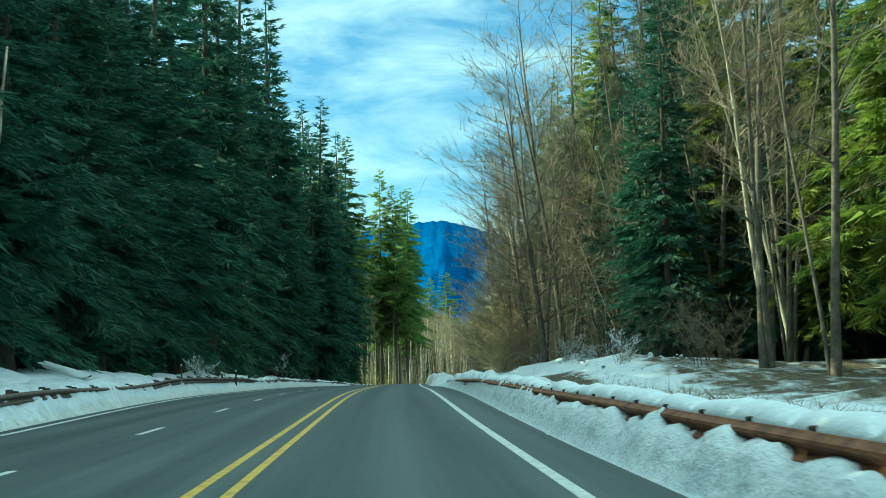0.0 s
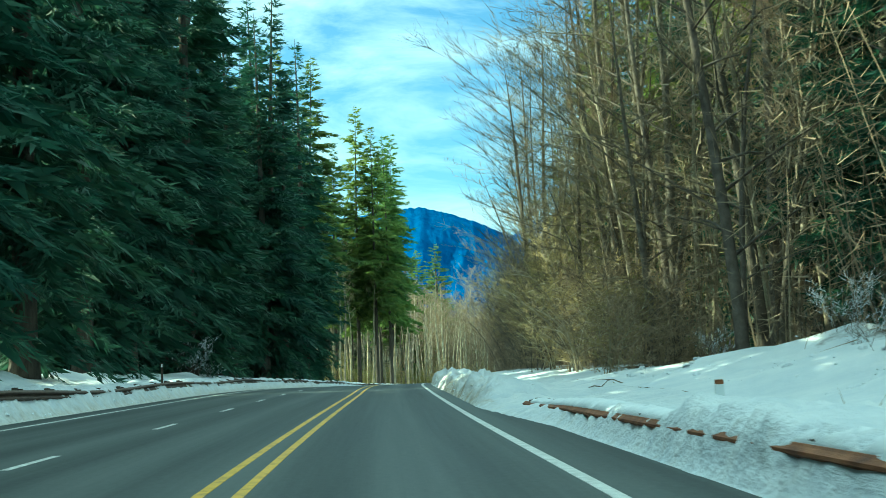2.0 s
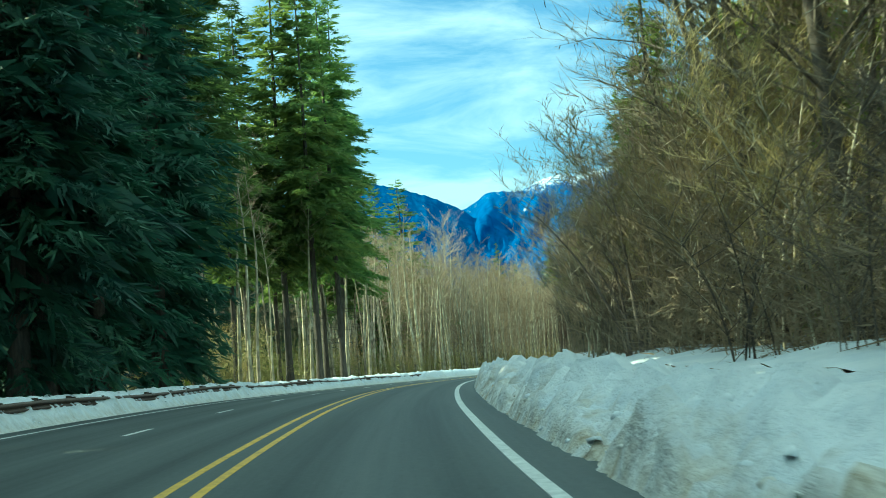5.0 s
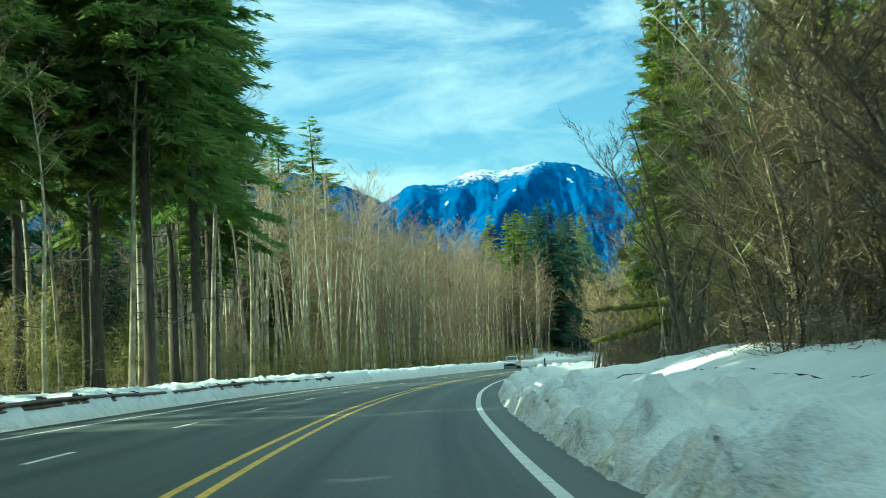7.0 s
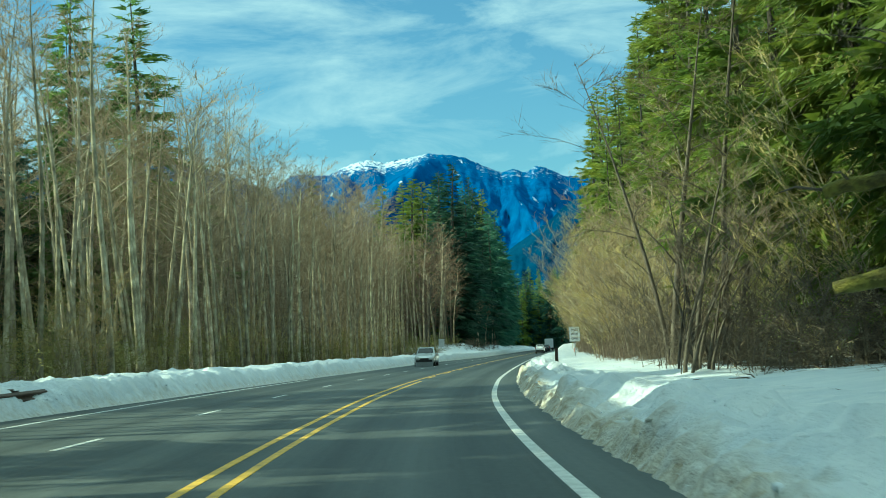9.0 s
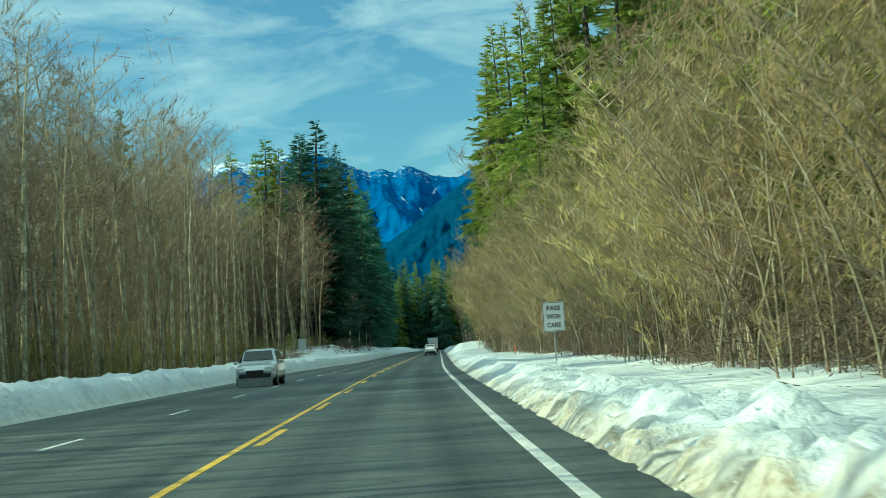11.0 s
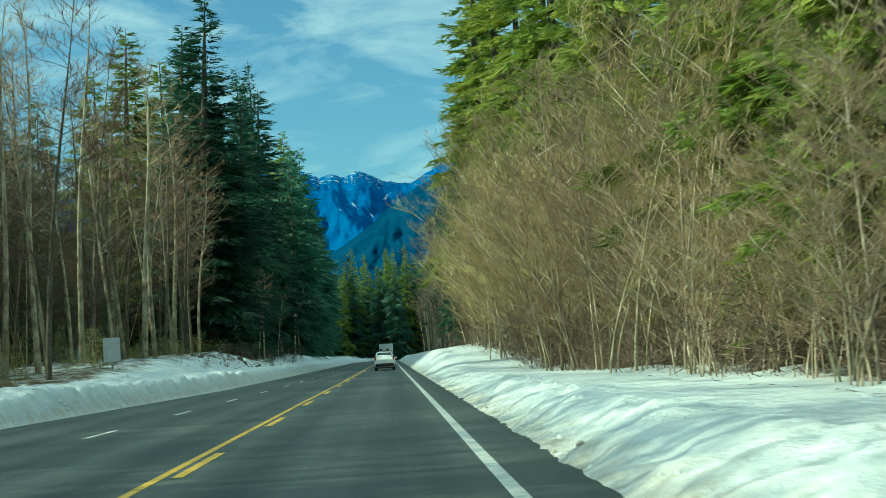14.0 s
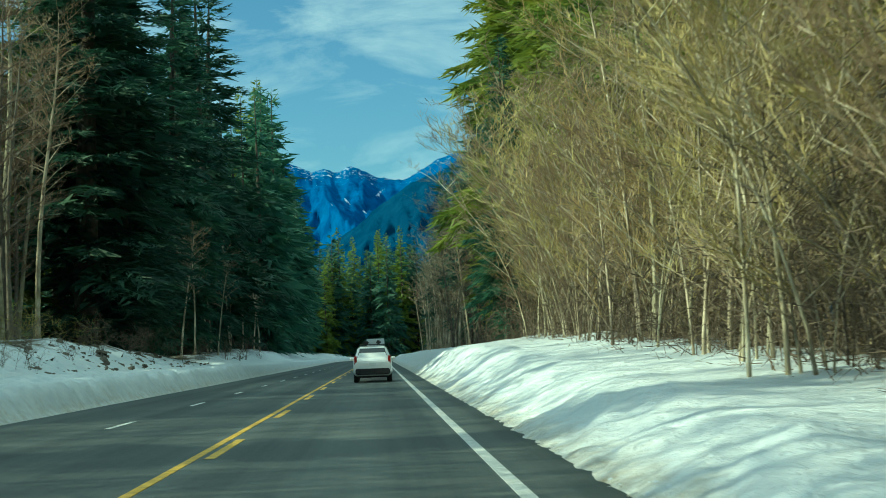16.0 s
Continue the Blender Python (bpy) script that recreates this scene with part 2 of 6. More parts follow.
ALLOY = material("alloy_rim", ((0.4, 0.41, 0.42), (0.5, 0.51, 0.52)), 5, 0.4, 0.8)
RED_LENS = material("red_lamp_lens", ((0.25, 0.012, 0.01), (0.36, 0.02, 0.015)), 9, 0.2)
CLEAR_LENS = material("clear_lamp_lens", ((0.6, 0.62, 0.64), (0.75, 0.76, 0.78)), 9, 0.15)
SIGN_WHITE = material("white_sheeting", ((0.62, 0.66, 0.68), (0.72, 0.75, 0.76)), 3, 0.5)
SIGN_BLACK = material("black_sheeting", ((0.012, 0.012, 0.013), (0.02, 0.02, 0.02)), 3, 0.5)
GALV = material("galvanised_steel", ((0.3, 0.32, 0.33), (0.42, 0.44, 0.45)), 6, 0.5, 0.6)
SIGN_BACK = material("weathered_aluminium", ((0.5, 0.52, 0.53), (0.66, 0.68, 0.69)), 5, 0.6, 0.25)
ROCK = material("dark_soil_and_rock", ((0.04, 0.034, 0.028), (0.12, 0.105, 0.085), (0.24, 0.22, 0.19)), 2.0, 0.9, bump=0.7, bump_scale=14.0)
ORANGE = material("orange_marker", ((0.6, 0.09, 0.03), (0.75, 0.13, 0.04)), 4, 0.6)
AMBER = material("amber_reflector", ((0.7, 0.3, 0.02), (0.85, 0.42, 0.03)), 4, 0.3)


def road_material():
    m = bpy.data.materials.new("worn_asphalt")
    m.use_nodes = True
    nodes, links = m.node_tree.nodes, m.node_tree.links
    b = nodes["Principled BSDF"]
    b.inputs["Specular IOR Level"].default_value = 0.25
    uv = nodes.new("ShaderNodeAttribute")
    uv.attribute_name = "along"
    sep = nodes.new("ShaderNodeSeparateXYZ")
    links.new(uv.outputs["Vector"], sep.inputs["Vector"])

    def noisy(scale, stretch, detail=6):
        mp = nodes.new("ShaderNodeMapping")
        mp.inputs["Scale"].default_value = stretch
        links.new(uv.outputs["Vector"], mp.inputs["Vector"])
        n = nodes.new("ShaderNodeTexNoise")
        n.inputs["Scale"].default_value, n.inputs["Detail"].default_value, n.inputs["Roughness"].default_value = scale, detail, 0.65
        links.new(mp.outputs["Vector"], n.inputs["Vector"])
        return n

    # polished wheel tracks: a wave across each lane of 3.6 m, two tracks a lane
    wave = nodes.new("ShaderNodeMath")
    wave.operation, wave.inputs[1].default_value = "MULTIPLY", 2 * math.pi / 1.82
    links.new(sep.outputs["Y"], wave.inputs[0])
    cosine = nodes.new("ShaderNodeMath")
    cosine.operation = "COSINE"
    links.new(wave.outputs[0], cosine.inputs[0])
    long_streak = noisy(0.9, (0.02, 1.6, 1))
    grain = noisy(9.0, (1, 1, 1), 8)
    stain = noisy(0.22, (0.35, 1, 1))
    total = nodes.new("ShaderNodeMath")
    total.operation, total.inputs[1].default_value = "MULTIPLY_ADD", 0.12
    links.new(cosine.outputs[0], total.inputs[0])
    links.new(long_streak.outputs["Fac"], total.inputs[2])
    t2 = nodes.new("ShaderNodeMath")
    t2.operation, t2.inputs[1].default_value = "MULTIPLY_ADD", 0.55
    links.new(grain.outputs["Fac"], t2.inputs[0])
    links.new(total.outputs[0], t2.inputs[2])
    t3 = nodes.new("ShaderNodeMath")
    t3.operation, t3.inputs[1].default_value = "MULTIPLY_ADD", 0.7
    links.new(stain.outputs["Fac"], t3.inputs[0])
    links.new(t2.outputs[0], t3.inputs[2])
    cr = nodes.new("ShaderNodeValToRGB")
    cr.color_ramp.elements[0].position, cr.color_ramp.elements[1].position = 0.78, 1.3
    cr.color_ramp.elements[0].color, cr.color_ramp.elements[1].color = (*ROAD_DARK, 1), (*ROAD_LIGHT, 1)
    div = nodes.new("ShaderNodeMapRange")
    div.inputs["From Min"].default_value, div.inputs["From Max"].default_value = 0.86, 1.42
    links.new(t3.outputs[0], div.inputs["Value"])
    cr.color_ramp.elements[0].position, cr.color_ramp.elements[1].position = 0.0, 1.0
    links.new(div.outputs["Result"], cr.inputs["Fac"])
    links.new(cr.outputs["Color"], b.inputs["Base Color"])
    rr = nodes.new("ShaderNodeMapRange")
    rr.inputs["To Min"].default_value, rr.inputs["To Max"].default_value = 0.55, 0.8
    links.new(stain.outputs["Fac"], rr.inputs["Value"])
    links.new(rr.outputs["Result"], b.inputs["Roughness"])
    bp = nodes.new("ShaderNodeBump")
    bp.inputs["Strength"].default_value, bp.inputs["Distance"].default_value = 0.25, 0.01
    links.new(grain.outputs["Fac"], bp.inputs["Height"])
    links.new(bp.outputs["Normal"], b.inputs["Normal"])
    return m


ASPHALT = road_material()


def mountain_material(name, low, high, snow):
    """Distance haze is painted in as blue base colours: woods and rock in two tones, and snow where the mesh attribute
    says, broken up by a fine noise.
    """
    m = bpy.data.materials.new(name)
    m.use_nodes = True
    nodes, links = m.node_tree.nodes, m.node_tree.links
    b = nodes["Principled BSDF"]
    b.inputs["Roughness"].default_value, b.inputs["Specular IOR Level"].default_value = 1.0, 0.0
    co = nodes.new("ShaderNodeTexCoord")

    def noise_at(scale, detail, rough, stretch=(1, 1, 1)):
        mp = nodes.new("ShaderNodeMapping")
        mp.inputs["Scale"].default_value = stretch
        links.new(co.outputs["Object"], mp.inputs["Vector"])
        n = nodes.new("ShaderNodeTexNoise")
        n.inputs["Scale"].default_value, n.inputs["Detail"].default_value, n.inputs["Roughness"].default_value = scale, detail, rough
        links.new(mp.outputs["Vector"], n.inputs["Vector"])
        return n

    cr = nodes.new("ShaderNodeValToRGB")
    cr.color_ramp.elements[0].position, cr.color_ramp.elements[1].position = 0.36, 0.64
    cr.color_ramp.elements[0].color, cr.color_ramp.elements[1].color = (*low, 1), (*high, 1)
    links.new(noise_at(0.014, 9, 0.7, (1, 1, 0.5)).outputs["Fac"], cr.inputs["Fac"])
    cover = nodes.new("ShaderNodeAttribute")
    cover.attribute_name = "snow"
    add = nodes.new("ShaderNodeMath")
    add.operation = "ADD"
    links.new(cover.outputs["Fac"], add.inputs[0])
    harsh = nodes.new("ShaderNodeMath")
    harsh.operation, harsh.inputs[1].default_value, harsh.inputs[2].default_value = "MULTIPLY_ADD", 1.8, -0.4
    links.new(noise_at(0.07, 8, 0.8, (1, 1, 0.7)).outputs["Fac"], harsh.inputs[0])
    links.new(harsh.outputs[0], add.inputs[1])
    st = nodes.new("ShaderNodeMapRange")
    st.inputs["From Min"].default_value, st.inputs["From Max"].default_value = 0.95, 1.02
    links.new(add.outputs[0], st.inputs["Value"])
    mix = nodes.new("ShaderNodeMix")
    mix.data_type = "RGBA"
    links.new(st.outputs["Result"], mix.inputs["Factor"])
    links.new(cr.outputs["Color"], mix.inputs["A"])
    mix.inputs["B"].default_value = (*snow, 1)
    links.new(mix.outputs["Result"], b.inputs["Base Color"])
    bp = nodes.new("ShaderNodeBump")
    bp.inputs["Strength"].default_value, bp.inputs["Distance"].default_value = 0.7, 25.0
    links.new(noise_at(0.03, 8, 0.65, (1, 1, 0.5)).outputs["Fac"], bp.inputs["Height"])
    links.new(bp.outputs["Normal"], b.inputs["Normal"])
    return m


# the blues and teal are air haze, painted into woods, rock and snow
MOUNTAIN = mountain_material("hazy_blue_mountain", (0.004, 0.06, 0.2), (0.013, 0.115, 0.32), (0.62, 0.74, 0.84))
FOOTHILL = mountain_material("haze_blue_forest_ridge", (0.005, 0.058, 0.18), (0.012, 0.095, 0.26), (0.4, 0.5, 0.6))
NEAR_RIDGE = mountain_material("haze_teal_forest_ridge", (0.005, 0.034, 0.085), (0.01, 0.055, 0.12), (0.5, 0.6, 0.68))


# ---------------------------------------------------------------- mesh helpers
def mesh_object(name, verts, faces, mat, parent=None, label="", smooth=False, at=None):
    me = bpy.data.meshes.new(name)
    me.from_pydata([tuple(map(float, v)) for v in verts], [], faces)
    me.materials.append(mat)
    if smooth:
        me.polygons.foreach_set("use_smooth", [True] * len(me.polygons))
    me.update()
    ob = new(name, me)
    if parent:
        ob.parent = parent
    if at is not None:
        ob.matrix_basis = at
    if label:
        tagged(ob, label)
    return ob


def part(name, bm, mat, parent, label="", at=None, smooth=False):
    """Links a bmesh as one mesh object under a thing or a part."""
    me = bpy.data.meshes.new(name)
    bm.to_mesh(me)
    bm.free()
    me.materials.append(mat)
    if smooth:
        me.polygons.foreach_set("use_smooth", [True] * len(me.polygons))
    ob = new(name, me)
    ob.parent = parent
    if at is not None:
        ob.matrix_basis = at
    if label:
        tagged(ob, label)
    return ob


def box_bm(size, centre=(0, 0, 0), bevel=0.0, segments=1):
    bm = bmesh.new()
    bmesh.ops.create_cube(bm, size=1.0, matrix=Matrix.Translation(centre) @ Matrix.Diagonal((*size, 1)))
    if bevel:
        bmesh.ops.bevel(bm, geom=list(bm.edges), offset=bevel, segments=segments, affect="EDGES")
    return bm


def empty(name, m=None):
    ob = new(name)
    ob.empty_display_size = 0.3
    if m is not None:
        ob.matrix_basis = m
    return ob


# ---------------------------------------------------------------- the road's line
# the double yellow line, every 20 m, from 60 m behind the start of the drive
KNOT_X = (-1.76, -1.76, -1.76, -1.73, -1.66, -1.54, -1.36, -1.04, -0.59, -0.08, 0.49, 1.36, 2.79, 4.76, 7.19, 10.17, 13.81, 18.10, 22.98, 28.44, 34.34, 40.37, 46.45, 52.64, 58.94, 65.32)
KNOT_Y = (-60.00, -40.00, -20.00, -0.00, 20.00, 40.00, 60.00, 80.00, 99.99, 119.98, 139.97, 159.95, 179.89, 199.79, 219.64, 239.41, 259.07, 278.60, 297.99, 317.22, 336.33, 355.40, 374.45, 393.47, 412.45, 431.41)
END_DIR = Vector((0.318, 0.948))
S_END = 440.0


def _line():
    """The line as points 1 m apart, smoothed: straight on past the last knot, then bending slowly away."""
    xs, ys = list(KNOT_X), list(KNOT_Y)
    d, x, y, turn = END_DIR.copy(), xs[-1], ys[-1], 0.0
    for k in range(60):
        turn = 0.0 if k < 15 else 0.035
        d = Vector((d.x * math.cos(turn) + d.y * math.sin(turn), d.y * math.cos(turn) - d.x * math.sin(turn)))
        x, y = x + 20 * d.x, y + 20 * d.y
        xs.append(x), ys.append(y)
        if k > 22:
            break
    s = np.arange(len(xs)) * 20.0 - 60.0
    fine = np.arange(-60.0, s[-1], 1.0)
    px, py = np.interp(fine, s, xs), np.interp(fine, s, ys)
    kern = np.hanning(27)
    kern /= kern.sum()
    pad = 13
    px = np.convolve(np.r_[px[0] - np.arange(pad, 0, -1) * (px[1] - px[0]), px, px[-1] + np.arange(1, pad + 1) * (px[-1] - px[-2])], kern, "valid")
    py = np.convolve(np.r_[py[0] - np.arange(pad, 0, -1) * (py[1] - py[0]), py, py[-1] + np.arange(1, pad + 1) * (py[-1] - py[-2])], kern, "valid")
    tx, ty = np.gradient(px), np.gradient(py)
    n = np.hypot(tx, ty)
    return fine, px, py, tx / n, ty / n


LINE_S, LINE_X, LINE_Y, LINE_TX, LINE_TY = _line()
S_MIN, S_MAX = LINE_S[0], LINE_S[-1]


def road_xy(s, lat):
    """Plan place s metres along the yellow line and lat metres to its right. Takes arrays too."""
    x, y = np.interp(s, LINE_S, LINE_X), np.interp(s, LINE_S, LINE_Y)
    tx, ty = np.interp(s, LINE_S, LINE_TX), np.interp(s, LINE_S, LINE_TY)
    return x + ty * lat, y - tx * lat


# the climb of the road in degrees, by its length: it eases off over the first bend
GRADE_S = (-60, 0, 40, 80, 120, 160, 220, 320, 480, 900)
GRADE = (1.42, 1.77, 1.96, 1.25, 1.29, 0.78, -0.13, -0.1, -0.08, -0.04)
CLIMB_S = np.arange(-60, 900, 2.0)
CLIMB_Z = np.cumsum(np.tan(np.radians(np.interp(CLIMB_S, GRADE_S, GRADE)))) * 2.0
CLIMB_Z -= np.interp(250, CLIMB_S, CLIMB_Z)


def road_z(s):
    return np.interp(s, CLIMB_S, CLIMB_Z)


def heading(s):
    """Degrees by which the road turns from +y (to the left positive)."""
    return math.degrees(math.atan2(-np.interp(s, LINE_S, LINE_TX), np.interp(s, LINE_S, LINE_TY)))


def on_road(s, lat, z=0.0, turn=0.0):
    x, y = road_xy(s, lat)
    return pose(float(x), float(y), z + float(road_z(s)), 0, 0, heading(s) + turn)


def knots(s, *pairs):
    return np.interp(s, [p[0] for p in pairs], [p[1] for p in pairs])


def right_edge(s):
    return knots(s, (-60, 4.3), (20, 4.35), (60, 4.7), (84, 4.6), (96, 3.95), (140, 3.9), (230, 4.0), (320, 4.1), (380, 4.3), (470, 4.35), (560, 4.5))


def left_edge(s):
    return -knots(s, (-60, 6.6), (30, 6.6), (64, 7.8), (100, 8.4), (165, 8.3), (240, 8.8), (275, 9.2), (310, 8.2), (360, 7.7), (434, 7.7), (480, 6.0), (530, 6.0), (600, 6.2))


def lumps(x, y, scale, seed=0.0):
    return np.array([noise.noise((a * scale, b * scale, seed)) for a, b in zip(np.ravel(x), np.ravel(y))]).reshape(np.shape(x))


def right_crest(s):
    return knots(s, (-60, 0.32), (24, 0.34), (40, 0.5), (60, 0.56), (74, 0.42), (84, 0.2), (95, 0.06), (101, 0.28), (120, 0.24), (140, 0.38), (190, 0.32), (228, 0.36), (245, 0.32), (262, 0.28), (285, 0.28), (312, 0.22), (340, 0.25), (380, 0.4), (405, 0.46), (450, 0.38), (472, 0.25), (489, 0.7), (530, 1.6), (600, 1.2), (900, 1.0))


def right_far(s):
    """Height of the ground near the trees on the right."""
    return knots(s, (-60, -0.3), (60, -0.3), (95, 0.55), (115, 0.6), (135, 0.7), (165, 0.75), (190, 0.75), (210, 0.85), (226, 1.15), (244, 1.2), (264, 0.7), (300, 0.35), (340, 0.3), (385, 0.42), (440, 0.4), (475, 0.2), (490, 0.9), (530, 1.9), (900, 1.2))


def left_far(s):
    return knots(s, (-60, 0.6), (30, 0.7), (72, 1.4), (90, 0.9), (160, 1.2), (175, 1.1), (210, 0.7), (420, 0.6), (470, 0.9), (500, 2.0), (535, 2.4), (570, 1.3), (620, 2.4), (900, 1.5))


def smooth(u):
    u = np.clip(u, 0, 1)
    return u * u * (3 - 2 * u)


def right_height(s, lat):
    """Height of the snow on the right of the road; lat over right_edge(s)."""
    e = lat - right_edge(s)
    crest, far = right_crest(s), right_far(s)
    rail = smooth((92 - s) / 6)
    z = crest * smooth(e / (knots(s, (110, 1.05), (130, 1.5), (190, 1.5), (212, 2.1), (300, 2.0), (330, 1.5), (380, 1.5), (470, 1.8), (490, 2.6)) - 0.55 * rail))
    dip = rail * smooth((e - 0.9) / 1.0) * (crest - far) * smooth((70 - s) / 25 + 0.15)
    z = z + (far - crest) * smooth((e - 2.0) / 4.5) * (1 - rail) - dip
    mound = (0.85 + 0.3 * np.sin(s * 0.55) * np.sin(lat * 0.9 + s * 0.21)) * np.exp(-(((s - 84) / 26) ** 2) - ((lat - 14.5) / 3.4) ** 2)
    return z + mound * smooth((e - 2.5) / 2)


def left_height(s, lat):
    e = left_edge(s) - lat
    wall = knots(s, (-60, 0.75), (120, 0.7), (240, 0.72), (330, 0.78), (500, 0.82), (900, 0.8))
    far = left_far(s)
    return wall * smooth(e / 0.75) + (far - wall) * smooth((e - 2.5) / 4.0)


# ---------------------------------------------------------------- ground, road and snow
def strip(name, s_values, lats_of, z_of, mat, bare_of=None, along=False, smooth_shade=True):
    """A sheet swept along the road: lats_of(s) gives the offsets of a row of points, z_of(s, lats) their heights."""
    rows, cols = len(s_values), len(lats_of(s_values[0]))
    S = np.repeat(np.array(s_values)[:, None], cols, 1)
    L = np.array([lats_of(s) for s in s_values])
    X, Y = road_xy(S, L)
    Z = z_of(S, L, X, Y) + road_z(S)
    verts = np.stack([X, Y, Z], -1).reshape(-1, 3)
    i = np.arange(rows - 1)[:, None] * cols + np.arange(cols - 1)[None]
    faces = np.stack([i, i + 1, i + cols + 1, i + cols], -1).reshape(-1, 4)
    if L[0, 1] < L[0, 0]:
        faces = faces[:, ::-1]
    me = bpy.data.meshes.new(name)
    me.from_pydata(verts.tolist(), [], faces.tolist())
    me.materials.append(mat)
    if smooth_shade:
        me.polygons.foreach_set("use_smooth", [True] * len(me.polygons))
    if bare_of:
        a = me.attributes.new("bare", "FLOAT", "POINT")
        a.data.foreach_set("value", np.clip(bare_of(S, L, X, Y), -1, 2).astype(np.float32).ravel())
    if along:
        a = me.attributes.new("along", "FLOAT_VECTOR", "POINT")
        a.data.foreach_set("vector", np.stack([S, L, 0 * S], -1).astype(np.float32).ravel())
    return tagged(new(name, me), kind="structure")


def ground_sheet():
    """The valley floor, one sheet to the foot of the mountains."""
    bm = bmesh.new()
    xs = (-4500, -2500, -1200, -500, -200, -100, -50, 0, 50, 100, 200, 500, 1200, 2500, 4500)
    ys = (-4000, -1500, -400, -120, -60, -30, 0, 40, 80, 120, 160, 220, 320, 480, 700, 900, 1500, 2800, 4800)
    grid = [[bm.verts.new((x, y, -1.0 + float(road_z(min(y, 900))) + 0.12 * noise.noise((x * 0.02, y * 0.02, 3)))) for x in xs] for y in ys]
    for a, b in zip(grid, grid[1:]):
        for k in range(len(xs) - 1):
            bm.faces.new((a[k], a[k + 1], b[k + 1], b[k]))
    me = bpy.data.meshes.new("ground")
    bm.to_mesh(me)
    bm.free()
    me.materials.append(SNOW)
    a = me.attributes.new("bare", "FLOAT", "POINT")
    a.data.foreach_set("value", [0.55] * len(me.vertices))
    return tagged(new("ground", me), "snow-patched valley floor under the woods", "ground", kind="structure")


ground_sheet()

S_ROAD = np.arange(S_MIN, S_MAX, 2.0)
ROAD_COLS = np.linspace(0, 1, 9)
road = strip("road", S_ROAD, lambda s: left_edge(s) - 0.6 + ROAD_COLS * (right_edge(s) - left_edge(s) + 1.2), lambda S, L, X, Y: 0 * S, ASPHALT, along=True)
tagged(road, "worn grey three-lane asphalt highway with wheel tracks", "road")


S_NEAR = np.concatenate([np.arange(S_MIN, 6, 3.0), np.arange(6, 560, 0.24), np.arange(560, S_MAX, 2.5)])
E_NEAR = np.array([-0.12, 0.0, 0.1, 0.2, 0.32, 0.46, 0.6, 0.76, 0.93, 1.11, 1.3, 1.5, 1.72, 1.95, 2.2, 2.47, 2.76, 3.07, 3.4, 3.75, 4.1, 4.5])
E_FAR = np.array([4.5, 5.4, 6.5, 8.0, 10.0, 13.0, 17.0, 23.0, 32.0, 45.0, 62.0, 90.0])


def right_pile_z(S, L, X, Y):
    e = L - right_edge(S)
    z = right_height(S, L)
    calm = knots(S, (-60, 0.4), (72, 0.4), (90, 0.14), (94, 0.12), (101, 1.0), (236, 1.0), (258, 0.75), (325, 0.75), (370, 0.35), (470, 0.3), (900, 0.4))
    big = lumps(X, Y, 0.33, 1.0) * 0.22 + lumps(X, Y, 0.9, 2.0) * 0.13 + lumps(X, Y, 2.3, 3.0) * 0.09
    chunk = np.sqrt(lumps(X, Y, 0.85, 7.0) ** 2 + 0.006) * 0.42 * smooth(e / 0.35) * smooth((2.6 - e) / 1.4) + (np.sqrt(lumps(X, Y, 1.6, 8.0) ** 2 + 0.004) * 0.36 + np.sqrt(lumps(X, Y, 3.1, 26.0) ** 2 + 0.004) * 0.16) * smooth(e / 0.3) * smooth((3.5 - e) / 2.0) - 0.06
    crag = (np.maximum(0, lumps(X, Y, 0.7, 21.0)) * 0.26 + np.maximum(0, lumps(X, Y, 1.7, 22.0)) * 0.17 + np.sqrt(lumps(X, Y, 3.2, 23.0) ** 2 + 0.01) * 0.12) * knots(S, (-60, 1.0), (330, 1.0), (390, 0.5), (460, 0.4), (900, 0.5))
    chunk = chunk + crag * smooth(e / 0.5) * (0.35 + 0.65 * smooth((3.6 - e) / 2.2)) - 0.05 * smooth(e / 0.5)
    blob = (np.sqrt(np.maximum(0, lumps(X, Y, 1.5, 31.0)) + 0.004) * 0.42 + np.sqrt(np.maximum(0, lumps(X, Y, 2.9, 32.0)) + 0.004) * 0.24) * knots(S, (-60, 1.0), (330, 1.0), (390, 0.3), (900, 0.3))
    chunk = (chunk + (blob - 0.14) * smooth(e / 0.35) * smooth((3.0 - e) / 1.6)) * calm
    z = z + (big + 0.1) * (0.4 + 0.6 * calm) * smooth(e / 0.7) * (0.45 + 0.55 * smooth(1.6 - np.abs(e - 0.9))) + chunk
    z = z * (1 - 0.92 * np.exp(-(((S - 118.2) / 2.2) ** 4) - ((e - 0.55) / 0.5) ** 4))  # the hollow before the culvert
    wob = lumps(X, Y, 0.7, 9.0) * 0.25
    z = np.where(e < 0.12 + wob * 0.3, np.minimum(z, 0.01 + 0.12 * np.maximum(e, 0)), z)
    return np.where(e < 0.0, -0.03, z)


